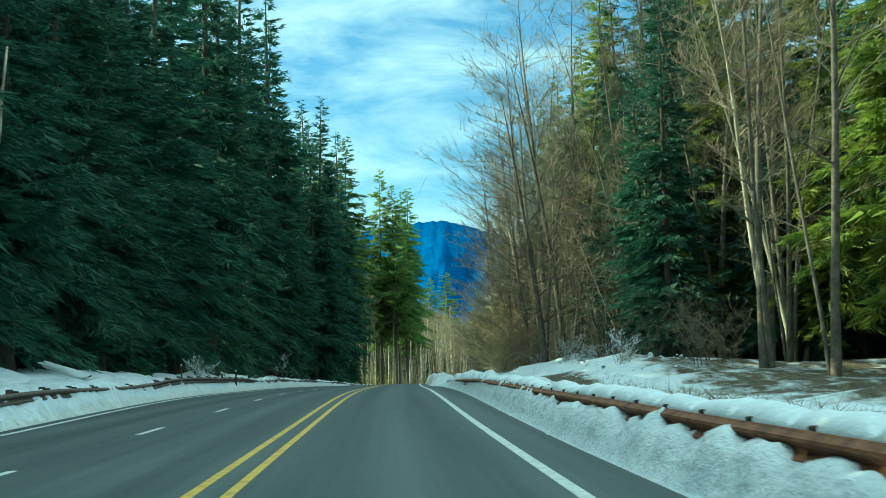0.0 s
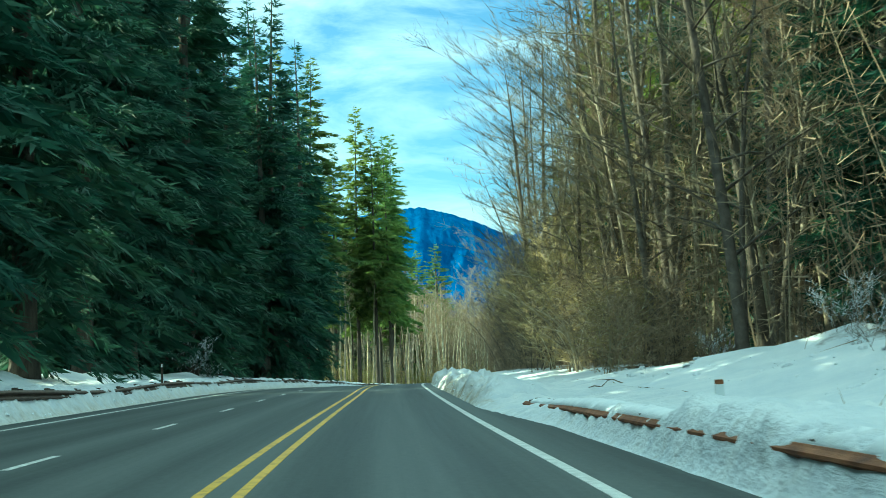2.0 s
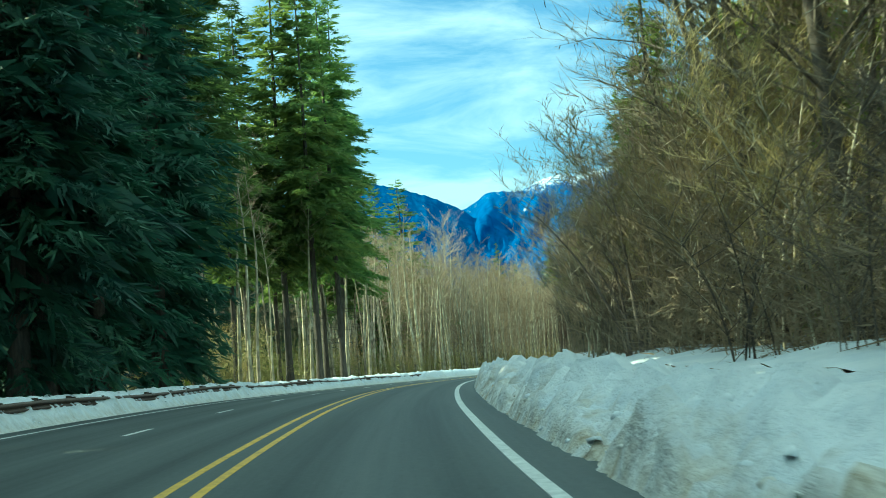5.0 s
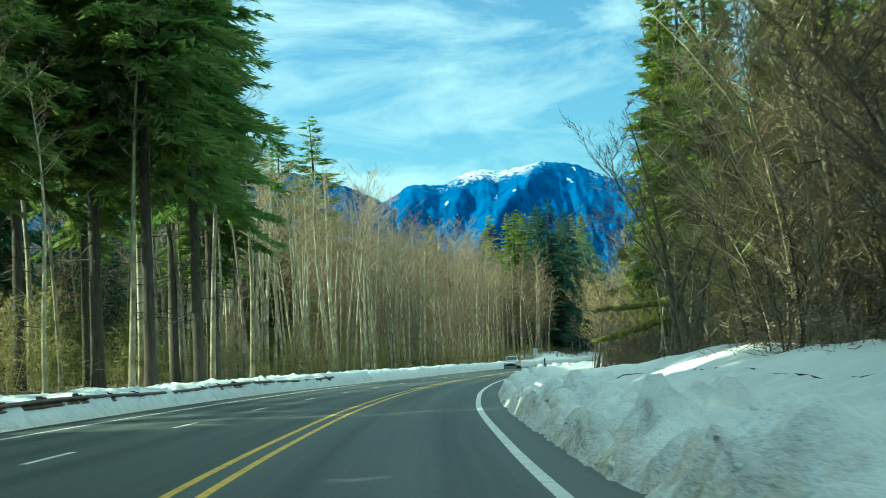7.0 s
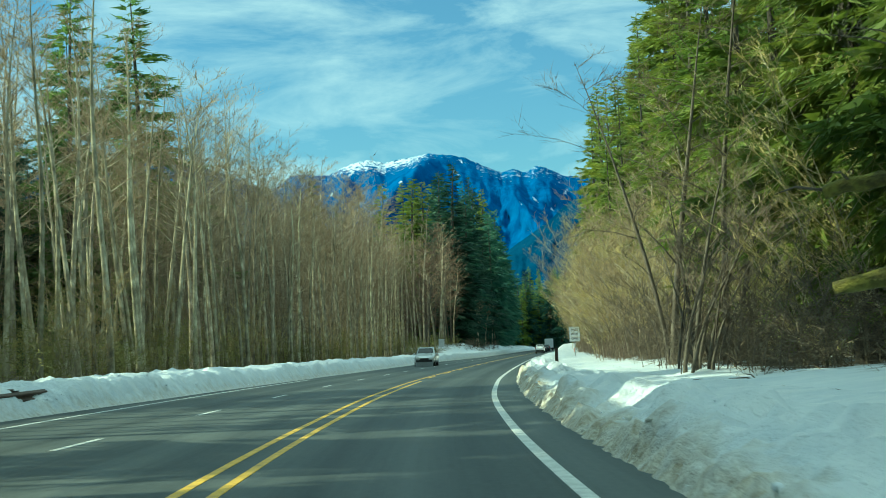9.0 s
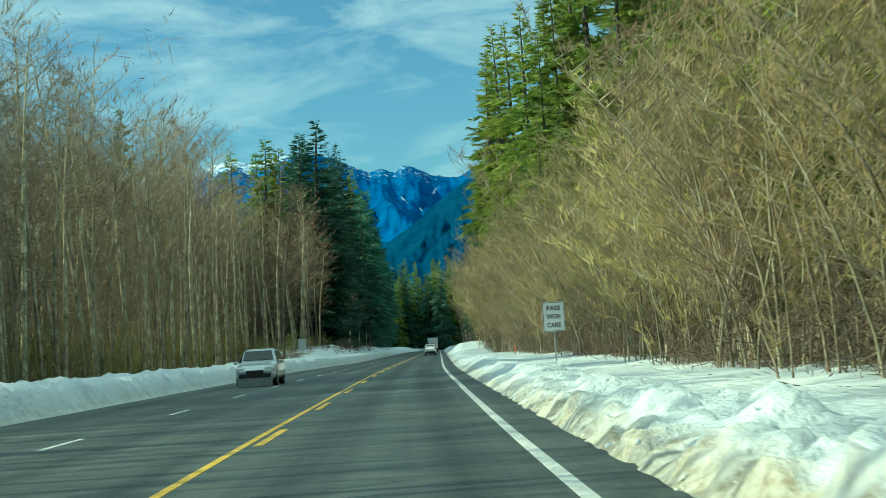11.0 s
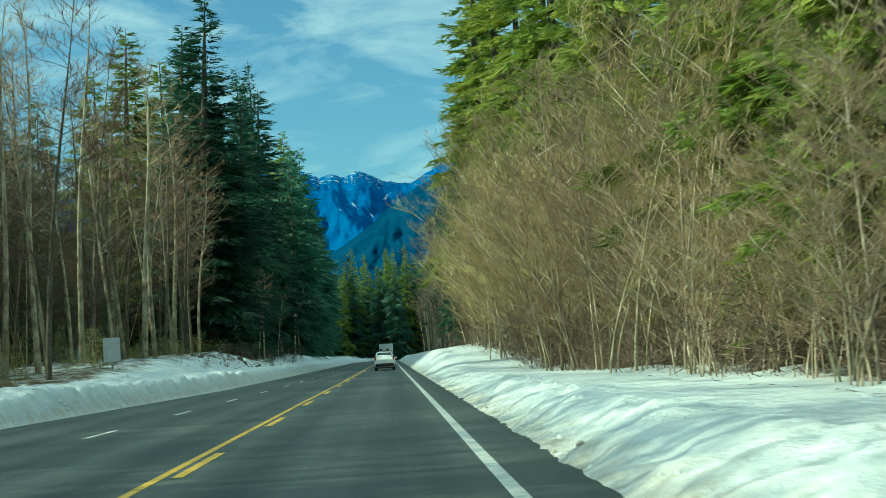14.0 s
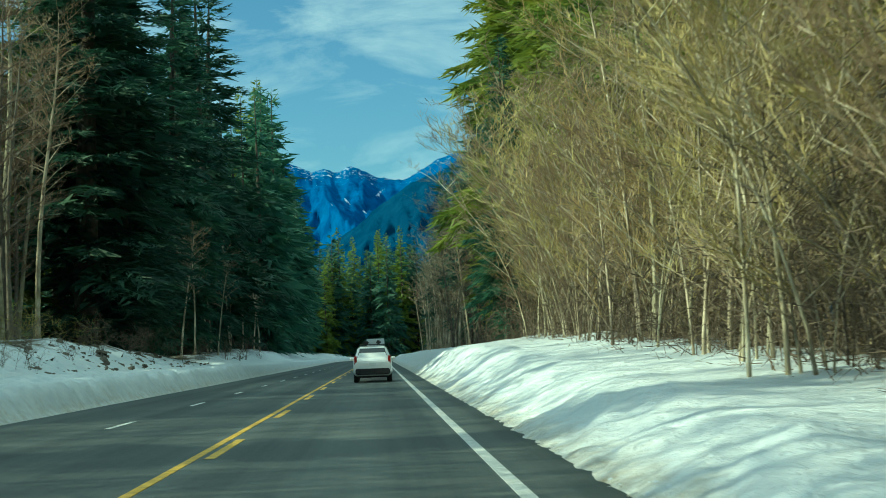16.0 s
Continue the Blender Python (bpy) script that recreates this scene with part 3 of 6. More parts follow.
def right_pile_bare(S, L, X, Y):
    e = L - right_edge(S)
    dirt = 0.25 * smooth((0.75 - e) / 0.7) + 0.22 * smooth((1.8 - e) / 1.5)
    dirt = dirt * knots(S, (-60, 0.35), (90, 0.35), (102, 1.0))
    warm = 0.3 * np.exp(-(((S - 117) / 6) ** 2)) * smooth((2.2 - e) / 1.5) + 0.7 * np.exp(-(((S - 118.5) / 2.0) ** 2) - ((e - 1.1) / 0.6) ** 2)
    edge = 0.3 * knots(S, (255, 0), (280, 1), (330, 1), (360, 0.3), (480, 0.2)) * smooth((1.0 - e) / 0.7)
    # hollows between lumps coloured darker: some dirt, and shade put into the tone
    hollow = 0.34 * smooth(-lumps(X, Y, 1.5, 31.0) / 0.25) * smooth((1.1 - e) / 0.7) * knots(S, (90, 0), (105, 1), (320, 1), (380, 0.3))
    return dirt + warm + edge + hollow + 0.02


def right_far_z(S, L, X, Y):
    e = L - right_edge(S)
    z = right_height(S, L) + lumps(X, Y, 0.2, 4.0) * 0.3 + lumps(X, Y, 0.6, 5.0) * 0.14 + 0.05 * smooth(1)
    z = z + (np.abs(lumps(X, Y, 0.45, 24.0)) * 0.7 + np.abs(lumps(X, Y, 1.1, 25.0)) * 0.3) * smooth((e - 5.5) / 2) * smooth((108 - S) / 15)
    join = right_pile_z(S, L, X, Y)
    k = smooth((e - 4.5) / 2.0)
    z = join * (1 - k) + z * k
    return z - 2.0 * smooth((e - 40) / 50)


def right_far_bare(S, L, X, Y):
    e = L - right_edge(S)
    woods = smooth((e - knots(S, (60, 6.5), (92, 7.5), (110, 5.0))) / 2.5) * knots(S, (-60, 0.6), (60, 0.58), (95, 0.55), (130, 0.58), (300, 0.55), (330, 0.75), (480, 0.75), (900, 0.65))
    marsh = 0.75 * smooth((76 - S) / 10) * smooth((e - 1.6) / 0.9) * (1 - 0.85 * smooth((e - 5.2) / 1.5))
    return np.maximum(woods, marsh) + 0.02


pile_r = strip("snow_bank_right", S_NEAR, lambda s: right_edge(s) + E_NEAR, right_pile_z, SNOW_PILE, right_pile_bare)
tagged(pile_r, "lumpy ploughed snow bank, dirty along the asphalt", "snow bank")
verge_r = strip("verge_right", np.concatenate([np.arange(S_MIN, 6, 3.0), np.arange(6, 560, 0.9), np.arange(560, S_MAX, 3.0)]), lambda s: right_edge(s) + E_FAR, right_far_z, SNOW, right_far_bare)
tagged(verge_r, "snow-covered verge rising to brown leaf litter under trees", "verge")


def left_pile_z(S, L, X, Y):
    e = left_edge(S) - L
    z = left_height(S, L)
    big = lumps(X, Y, 0.4, 11.0) * 0.2 + lumps(X, Y, 1.2, 12.0) * 0.14 + np.abs(lumps(X, Y, 1.7, 16.0)) * 0.26 + np.abs(lumps(X, Y, 3.3, 13.0)) * 0.12 - 0.08
    z = z + big * smooth(e / 0.6)
    return np.where(e < 0.0, -0.03, np.where(e < 0.1, np.minimum(z, 0.02), z))


def left_pile_bare(S, L, X, Y):
    e = left_edge(S) - L
    return 0.42 * smooth((0.5 - e) / 0.5) + 0.14 * smooth((1.4 - e) / 1.2) + 0.03


def left_far_z(S, L, X, Y):
    e = left_edge(S) - L
    z = left_height(S, L) + lumps(X, Y, 0.22, 14.0) * 0.35 + lumps(X, Y, 0.7, 15.0) * 0.15
    z = z + (np.maximum(0, lumps(X, Y, 0.17, 18.0)) * 1.3 + np.abs(lumps(X, Y, 0.8, 19.0)) * 0.35) * smooth((230 - S) / 40) * smooth((9 - e) / 4)
    k = smooth((e - 4.5) / 2.0)
    z = left_pile_z(S, L, X, Y) * (1 - k) + z * k
    return z - 2.0 * smooth((e - 40) / 50)


def left_far_bare(S, L, X, Y):
    e = left_edge(S) - L
    return smooth((e - knots(S, (-60, 5.0), (190, 5.0), (240, 2.8))) / 4.0) * knots(S, (-60, 0.6), (180, 0.6), (300, 0.75), (450, 0.75), (490, 0.52), (570, 0.55), (900, 0.5)) + 0.02


pile_l = strip("snow_bank_left", S_NEAR, lambda s: left_edge(s) - E_NEAR, left_pile_z, SNOW_PILE, left_pile_bare)
tagged(pile_l, "ploughed snow wall along the far road edge", "snow bank")
verge_l = strip("verge_left", np.concatenate([np.arange(S_MIN, 6, 3.0), np.arange(6, 560, 0.9), np.arange(560, S_MAX, 3.0)]), lambda s: left_edge(s) - E_FAR, left_far_z, SNOW, left_far_bare)
tagged(verge_l, "snow and leaf litter under roadside trees", "verge")


def ground_at(s, lat):
    return ground_rel(s, lat) + float(road_z(s))


def ground_rel(s, lat):
    """Height of the snow or soil beside the road at one place, over the road there."""
    x, y = road_xy(s, lat)
    A = lambda v: np.array([float(v)])  # noqa: E731
    if lat > 0:
        e = lat - float(right_edge(s))
        f = right_pile_z if e < 4.5 else right_far_z
    else:
        e = float(left_edge(s)) - lat
        f = left_pile_z if e < 4.5 else left_far_z
    return float(f(A(s), A(lat), A(x), A(y))[0])


# ---------------------------------------------------------------- mountains
def ridge(name, eye, dist, profile, depth, mat, rough, seed, label, snow_of=None, spurs=()):
    """A mountain across the valley: profile gives bearing and height angle of its crest in degrees; spurs (bearing, drift, width, reach) run down from the crest."""
    az = np.linspace(profile[0][0], profile[-1][0], 520)
    el = np.interp(az, [p[0] for p in profile], [p[1] for p in profile])
    k = np.hanning(7) / np.hanning(7).sum()
    el = np.convolve(np.pad(el, 3, mode="edge"), k, "valid")
    jag = np.array([noise.fractal((a * 5.0, seed, 0.3), 0.7, 2.1, 4) for a in az]) * 0.05
    n = 56
    verts, snow = [], []
    for j in range(n):
        u = (j / (n - 1)) ** 1.2
        swell = min(1.0, u * 4.0) * (1 - 0.5 * u)
        for a, e, tooth in zip(az, el, jag):
            gully = noise.fractal((a * 0.8 + 1.6 * u + seed, u * 4.5 - 0.3 * a, seed), 0.75, 2.1, 4)
            out = rough * gully * swell
            for bearing, drift, width, reach in spurs:
                out += reach * swell * math.exp(-(((a - bearing - drift * u) / width) ** 2))
            d = dist - depth * u - out
            top = dist * math.tan(radians(e + tooth * (1 - u) ** 14))
            x, y = d * math.sin(radians(a)), d * math.cos(radians(a))
            z = top * (1 - u) ** 1.1 + noise.fractal((a * 3.5, u * 5, seed), 0.8, 2.0, 4) * rough * 0.12 * swell
            verts.append((x + eye[0], y + eye[1], z - 30 * u))
            snow.append(snow_of(a, math.degrees(math.atan2(z, d)), e) if snow_of else 0.0)
    m = len(az)
    faces = [(j * m + i, (j + 1) * m + i, (j + 1) * m + i + 1, j * m + i + 1) for j in range(n - 1) for i in range(m - 1)]
    ob = mesh_object(name, verts, faces, mat, smooth=True)
    cover = ob.data.attributes.new("snow", "FLOAT", "POINT")
    cover.data.foreach_set("value", snow)
    return tagged(ob, label, "mountain", kind="structure")


# lasting snow fields in the gullies: bearing, height angle, half length, half width, slope
SNOW_FIELDS = ((11.85, 7.0, 0.16, 0.05, 0.9), (11.1, 6.75, 0.12, 0.05, 0.8), (14.4, 7.7, 0.12, 0.06, -1.0), (14.2, 7.25, 0.25, 0.06, -0.7), (16.75, 5.95, 0.12, 0.05, -0.6), (17.4, 6.05, 0.2, 0.06, -0.9), (18.0, 5.75, 0.25, 0.05, -1.2), (18.65, 6.25, 0.3, 0.06, 1.2), (9.0, 6.6, 0.2, 0.05, 1.2), (9.4, 6.2, 0.14, 0.04, -1.0))


def snowfields(a, e, crest):
    """Snow of the high mountain: a broad sunny face below the western crest, thin streaks elsewhere."""
    below = crest - e
    face = math.exp(-(((a - 11.0) / 2.1) ** 4)) * (1 - min(1.0, max(0.0, below - 0.15) / (0.75 if a < 10.6 else max(0.2, 0.75 - 0.22 * (a - 10.6)))))
    cover = 0.3 * max(0.0, 1 - below / 1.1) + 0.27 * face
    if 15.0 < a < 18.6:
        cover += 0.1 * max(0.0, 1 - abs(below - 0.25) / 0.55)
    for fa, fe, ln, wd, slope in SNOW_FIELDS:
        da, de = a - fa, e - fe
        c = 1 / math.hypot(1, slope)
        along, across = (da + slope * de) * c, (de - slope * da) * c
        cover = max(cover, 0.75 * math.exp(-((along / ln) ** 2) - (across / wd) ** 2))
    return cover


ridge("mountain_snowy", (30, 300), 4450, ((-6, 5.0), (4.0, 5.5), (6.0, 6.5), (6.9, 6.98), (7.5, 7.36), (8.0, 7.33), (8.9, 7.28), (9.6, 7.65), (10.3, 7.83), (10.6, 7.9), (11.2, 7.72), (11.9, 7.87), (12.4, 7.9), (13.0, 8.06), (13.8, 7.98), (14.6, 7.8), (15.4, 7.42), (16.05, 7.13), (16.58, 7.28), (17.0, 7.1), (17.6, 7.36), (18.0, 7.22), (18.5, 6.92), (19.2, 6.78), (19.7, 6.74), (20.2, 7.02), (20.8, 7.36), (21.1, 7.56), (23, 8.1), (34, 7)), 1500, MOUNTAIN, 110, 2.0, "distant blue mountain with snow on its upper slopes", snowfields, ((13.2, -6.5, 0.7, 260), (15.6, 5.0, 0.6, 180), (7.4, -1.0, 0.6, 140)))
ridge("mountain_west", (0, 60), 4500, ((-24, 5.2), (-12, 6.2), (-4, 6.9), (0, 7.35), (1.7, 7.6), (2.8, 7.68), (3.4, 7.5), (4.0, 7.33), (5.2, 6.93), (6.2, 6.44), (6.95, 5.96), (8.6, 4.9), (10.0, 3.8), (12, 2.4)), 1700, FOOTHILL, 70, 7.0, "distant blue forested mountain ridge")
ridge("mountain_east", (50, 380), 3500, ((14.3, 2.5), (15.5, 3.4), (16.6, 4.3), (17.1, 4.6), (18.1, 5.25), (18.6, 5.75), (19.3, 6.2), (20.0, 6.68), (20.5, 6.9), (21.2, 7.1), (23.4, 8.4), (28, 10), (40, 9), (60, 7)), 1000, NEAR_RIDGE, 70, 12.0, "forested ridge in dark teal haze sloping into the valley", lambda a, e, c: 0.85 * math.exp(-(((a - 18.95) / 0.1) ** 2) - ((e - 5.1) / 0.03) ** 2))


# ---------------------------------------------------------------- trees
def tube(path, radii, sides, verts, faces, twist=0.0):
    """Adds a tapering tube along points to the lists."""
    base = len(verts)
    n = len(path)
    for k, (p, r) in enumerate(zip(path, radii)):
        t = (path[min(k + 1, n - 1)] - path[max(k - 1, 0)]).normalized()
        ref = Vector((0, 0, 1)) if abs(t.z) < 0.9 else Vector((1, 0, 0))
        a = t.cross(ref).normalized()
        b = t.cross(a)
        for j in range(sides):
            ang = twist + 2 * math.pi * j / sides
            verts.append(p + r * (math.cos(ang) * a + math.sin(ang) * b))
    for k in range(n - 1):
        for j in range(sides):
            i0, i1 = base + k * sides + j, base + k * sides + (j + 1) % sides
            faces.append((i0, i1, i1 + sides, i0 + sides))


def spike(p, q, r, verts, faces):
    """A thin three-sided twig from p to a point at q."""
    t = (q - p).normalized()
    ref = Vector((0, 0, 1)) if abs(t.z) < 0.9 else Vector((1, 0, 0))
    a = t.cross(ref).normalized()
    b = t.cross(a)
    i = len(verts)
    verts += [p + r * a, p + r * (-0.5 * a + 0.87 * b), p + r * (-0.5 * a - 0.87 * b), q]
    faces += [(i, i + 1, i + 3), (i + 1, i + 2, i + 3), (i + 2, i, i + 3)]


def sliver(p, q, r, verts, faces):
    """The finest twigs: one long thin triangle."""
    t = (q - p).cross(Vector((0.3, 0.5, 0.8))).normalized() * r
    i = len(verts)
    verts += [p + t, p - t, q]
    faces.append((i, i + 1, i + 2))


def fir_meshes(rng, height, base, spread, boughs, tufts, size=1.0, droop=0.35, ragged=0.35, girth=1.0, dead=0, low=0.2):
    """Trunk and crown of a conifer: boughs of uneven length, each carrying loose tufts of needles that hang and spread."""
    tv, tf = [], []
    g = np.random.default_rng(rng.randrange(1 << 30))
    lean = np.array([rng.uniform(-0.02, 0.02), rng.uniform(-0.02, 0.02), 0.0])
    pts = [Vector((0, 0, height * u - 0.6 * (u == 0))) + Vector(lean) * height * u * u for u in (0, 0.04, 0.15, 0.3, 0.5, 0.7, 0.87, 1.0)]
    r0 = (height * 0.0105 + 0.06) * girth
    tube(pts, [r0 * f for f in (1.45, 1.05, 0.92, 0.8, 0.6, 0.4, 0.2, 0.03)], 7, tv, tf)
    for k in range(dead):
        a, z = rng.uniform(0, 6.28), rng.uniform(0.25, 1.0) * base + 1.0
        p = Vector((0, 0, z))
        spike(p, p + Vector((math.cos(a), math.sin(a), rng.uniform(-0.5, 0.1))) * rng.uniform(0.8, 2.6), 0.035, tv, tf)
    # boughs, thickest set low in the crown; clumps of them are longer than their neighbours
    u = (np.arange(boughs) + g.random(boughs)) / boughs
    z = base + (height * 0.99 - base) * u ** 0.92
    v = (z - base) / (height - base)
    az = g.uniform(0, 2 * np.pi, boughs)
    clump = np.array([noise.noise((math.cos(a) * 1.3, math.sin(a) * 1.3, q * 0.28 + r0 * 90)) for a, q in zip(az, z)])
    length = spread * (0.05 + 0.95 * (1 - v) ** 0.8) * (1 + ragged * (1.3 * clump + g.uniform(-0.5, 0.35, boughs))) * (0.5 + 0.5 * np.minimum(1, v / low))
    length = np.maximum(length, 0.25)
    rise = -0.1 + 0.55 * v ** 1.5 + g.uniform(-0.14, 0.14, boughs)
    sag = droop * (1 - 0.6 * v) * g.uniform(0.5, 1.4, boughs)
    share = length ** 1.35 + 0.25
    k = np.repeat(np.arange(boughs), np.maximum(4, np.round(tufts * share / share.sum()).astype(int)))
    m = len(k)
    L = length[k]
    core = g.random(m) < 0.16
    f = 0.08 + 0.92 * g.random(m) ** 0.75 * np.where(core, 0.55, 1.0)
    out = np.stack([np.cos(az[k]), np.sin(az[k]), 0 * f], -1)
    side = np.stack([-out[:, 1], out[:, 0], 0 * f], -1)
    across = g.normal(0, 1, m) * (0.03 + 0.105 * L) * (1.15 - 0.8 * f)
    hang = -np.abs(g.normal(0, 1, m)) * (0.04 + 0.035 * L)
    p = lean * (z[k] ** 2 / height)[:, None] + out * (L * f)[:, None] + side * across[:, None]
    p[:, 2] += z[k] + L * (rise[k] * f - sag[k] * f * f + 0.14 * f ** 4) + hang - 0.25 * np.abs(across)
    way = out * 0.75 + side * (np.sign(across) * g.uniform(0.1, 1.1, m))[:, None] + g.normal(0, 0.22, (m, 3))
    way[:, 2] += rise[k] * 0.6 - g.uniform(0.05, 0.9, m) * (1 - 0.7 * v[k])
    way /= np.linalg.norm(way, axis=1)[:, None]
    long = size * np.where(core, 1.7, 1.0) * g.uniform(0.35, 1.0, m) * (0.35 + 0.12 * np.minimum(L, 5.5))
    q = p + way * long[:, None]
    wide = np.cross(way, g.normal(0, 1, (m, 3)))
    wide *= (long * np.where(core, 0.2, g.uniform(0.06, 0.12, m)) / (np.linalg.norm(wide, axis=1) + 1e-6))[:, None]
    i = np.arange(m)
    cv = np.concatenate([p + wide, p - wide, q])
    cf = np.stack([i, i + m, i + 2 * m], -1).tolist()
    return tv, tf, cv, cf


def make_tree(name, category, parts, label, group):
    """A tree thing from (part name, verts, faces, material) rows, built at the origin."""
    root = empty(name)
    for pname, v, f, mat, smooth_shade in parts:
        mesh_object(pname, v, f, mat, root, smooth=smooth_shade)
    return tagged(root, label, category, group)


def bare_meshes(rng, height, crown_from, reach, limbs, twigs, stem_r, lean=0.0, fork=0.0, sub=3, up=0.75, arc=0.0, sag=0.0, fine=0.012, spread=0.0):
    """Trunk with limbs, and a crown of fine twigs, of a leafless tree; arc bends the stems over, sag lets the limbs hang."""
    tv, tf, cv, cf = [], [], [], []
    la = rng.uniform(0, 2 * math.pi)
    stems = [(Vector((0, 0, -0.5)), height, stem_r, lean, la)]
    for k in range(int(fork)):
        away = 0.5 + spread
        stems.append((Vector((rng.uniform(-away, away), rng.uniform(-away, away), -0.5)), height * rng.uniform(0.55, 0.98), stem_r * rng.uniform(0.45, 0.85), lean + rng.uniform(0.05, 0.22) + arc * rng.uniform(0, 0.3), rng.uniform(0, 6.28)))
    for root, h, r, ln, az in stems:
        d = Vector((math.cos(az), math.sin(az), 0))
        side = Vector((-d.y, d.x, 0))
        wob, ph = rng.uniform(0.008, 0.03) * h, rng.uniform(0, 6)
        n = 9

        def stem_at(u, root=root, h=h, ln=ln, d=d, side=side, wob=wob, ph=ph):
            return root + Vector((0, 0, h * (u - 0.3 * arc * ln * u ** 3))) + d * (ln * h * u ** (1.3 + 0.6 * arc)) + side * wob * math.sin(ph + 5 * u) * u

        pts = [stem_at(k / (n - 1)) for k in range(n)]
        tube(pts, [r * (1.25 if k == 0 else (1 - 0.94 * (k / (n - 1)) ** 1.4)) for k in range(n)], 6 if r > 0.08 else 4, tv, tf)
        count = max(4, int(limbs * (h / height) / (1 if len(stems) == 1 else 1.6)))
        for i in range(count):
            u = crown_from + (0.99 - crown_from) * ((i + rng.random()) / count) ** 0.85
            p = stem_at(u)
            a = rng.uniform(0, 6.283)
            v = (u - crown_from) / (1 - crown_from)
            length = reach * (0.3 + 0.7 * math.sin(math.pi * (0.18 + 0.66 * v))) * rng.uniform(0.55, 1.15)
            out = Vector((math.cos(a), math.sin(a), 0))
            lift = up * rng.uniform(0.5, 1.3)
            drop = sag * rng.uniform(0.5, 1.4)
            cross = Vector((-out.y, out.x, 0)) * rng.uniform(-0.4, 0.4)
            limb = [p + (out + cross * f * f) * length * f + Vector((0, 0, length * (lift * f + 0.1 * lift * f * f - drop * f * f))) for f in (0, 0.3, 0.65, 1.0)]
            rl = max(0.018, r * (1 - 0.85 * u) * 0.42)
            tube(limb, [rl, rl * 0.75, rl * 0.45, rl * 0.12], 3, tv, tf)
            for k in range(twigs):
                f = rng.uniform(0.1, 1.0)
                q = limb[0].lerp(limb[1], f / 0.3) if f < 0.3 else limb[1].lerp(limb[2], (f - 0.3) / 0.35) if f < 0.65 else limb[2].lerp(limb[3], (f - 0.65) / 0.35)
                b = rng.uniform(0, 6.283)
                dirv = ((limb[3] - limb[0]).normalized() * 0.95 + Vector((math.cos(b), math.sin(b), rng.uniform(-0.4, 0.8))) * 0.7).normalized()
                tl = length * rng.uniform(0.16, 0.42)
                e = q + dirv * tl
                sliver(q, e, min(fine * 1.8, max(fine * 1.35, rl * 0.3)), cv, cf)
                for m in range(sub):
                    g = q.lerp(e, rng.uniform(0.2, 0.95))
                    b = rng.uniform(0, 6.283)
                    dv = (dirv * 0.95 + Vector((math.cos(b), math.sin(b), rng.uniform(-0.5, 0.7) - 0.2 * sag)) * 0.65).normalized()
                    sliver(g, g + dv * tl * rng.uniform(0.35, 0.85), fine, cv, cf)
    return tv, tf, cv, cf


R = random.Random(11)
FOREST = {}


def add_fir(key, height, base, spread, boughs, tufts, size, needles, label, count=1, **kw):
    FOREST[key] = []
    for k in range(count):
        tv, tf, cv, cf = fir_meshes(R, height, base, spread, boughs, tufts, size, **kw)
        FOREST[key].append(make_tree("fir_tree", "tree", (("trunk", tv, tf, FIR_BARK, True), ("crown", cv, cf, needles, False)), label, "roadside conifers"))


def add_bare(key, label, bark, twig, count=1, name="alder_tree", group="leafless roadside trees", **kw):
    FOREST[key] = []
    for k in range(count):
        tv, tf, cv, cf = bare_meshes(R, **kw)
        FOREST[key].append(make_tree(name, "tree" if name != "bush" else "bush", (("trunk" if name != "bush" else "stem", tv, tf, bark, True), ("crown" if name != "bush" else "crown", cv, cf, twig, False)), label, group))


add_fir("fir_full", 38, 1.2, 5.3, 210, 14000, 1.25, NEEDLE, "tall dark green fir with drooping boughs to the ground", 3, droop=0.5)
add_fir("fir_near", 36, 1.0, 5.3, 220, 22000, 0.95, NEEDLE, "tall dark fir with drooping boughs beside the highway", 2, droop=0.5)
add_fir("cedar_near", 38, 2.5, 4.8, 150, 20000, 0.95, NEEDLE_SUN, "tall sunlit cedar with drooping boughs", 2, droop=0.65, girth=0.6, ragged=0.5)
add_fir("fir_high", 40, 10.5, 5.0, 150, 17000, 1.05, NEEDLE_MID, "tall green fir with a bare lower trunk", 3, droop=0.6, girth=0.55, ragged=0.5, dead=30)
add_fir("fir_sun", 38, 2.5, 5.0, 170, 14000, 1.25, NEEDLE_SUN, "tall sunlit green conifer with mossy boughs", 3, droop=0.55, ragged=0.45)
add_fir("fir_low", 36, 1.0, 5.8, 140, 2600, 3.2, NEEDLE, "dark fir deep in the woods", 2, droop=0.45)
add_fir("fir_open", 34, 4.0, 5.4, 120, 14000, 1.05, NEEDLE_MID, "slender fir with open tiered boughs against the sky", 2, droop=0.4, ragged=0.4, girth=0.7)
add_bare("alder", "slender leafless alder with a pale trunk and brown twigs", ALDER_BARK, TWIG, 6, height=18, crown_from=0.46, reach=2.9, limbs=30, twigs=13, stem_r=0.15, lean=0.13, sub=3, up=0.75, sag=0.12, fine=0.011)
add_bare("pole", "tall slim alder with a pale trunk and small leafless crown", ALDER_BARK, TWIG, 5, height=23, crown_from=0.6, reach=2.3, limbs=18, twigs=11, stem_r=0.19, lean=0.06, sub=3, up=0.8, fine=0.011)
# the alder again, its backlit shade put into darker bark and twigs
add_bare("alder_dark", "slender leafless alder, trunk and red-brown twigs darkened as backlit", DARK_BARK, TWIG_DARK, 4, height=18, crown_from=0.2, reach=2.9, limbs=38, twigs=15, stem_r=0.14, lean=0.1, sub=4, up=0.7, sag=0.15, fine=0.012)
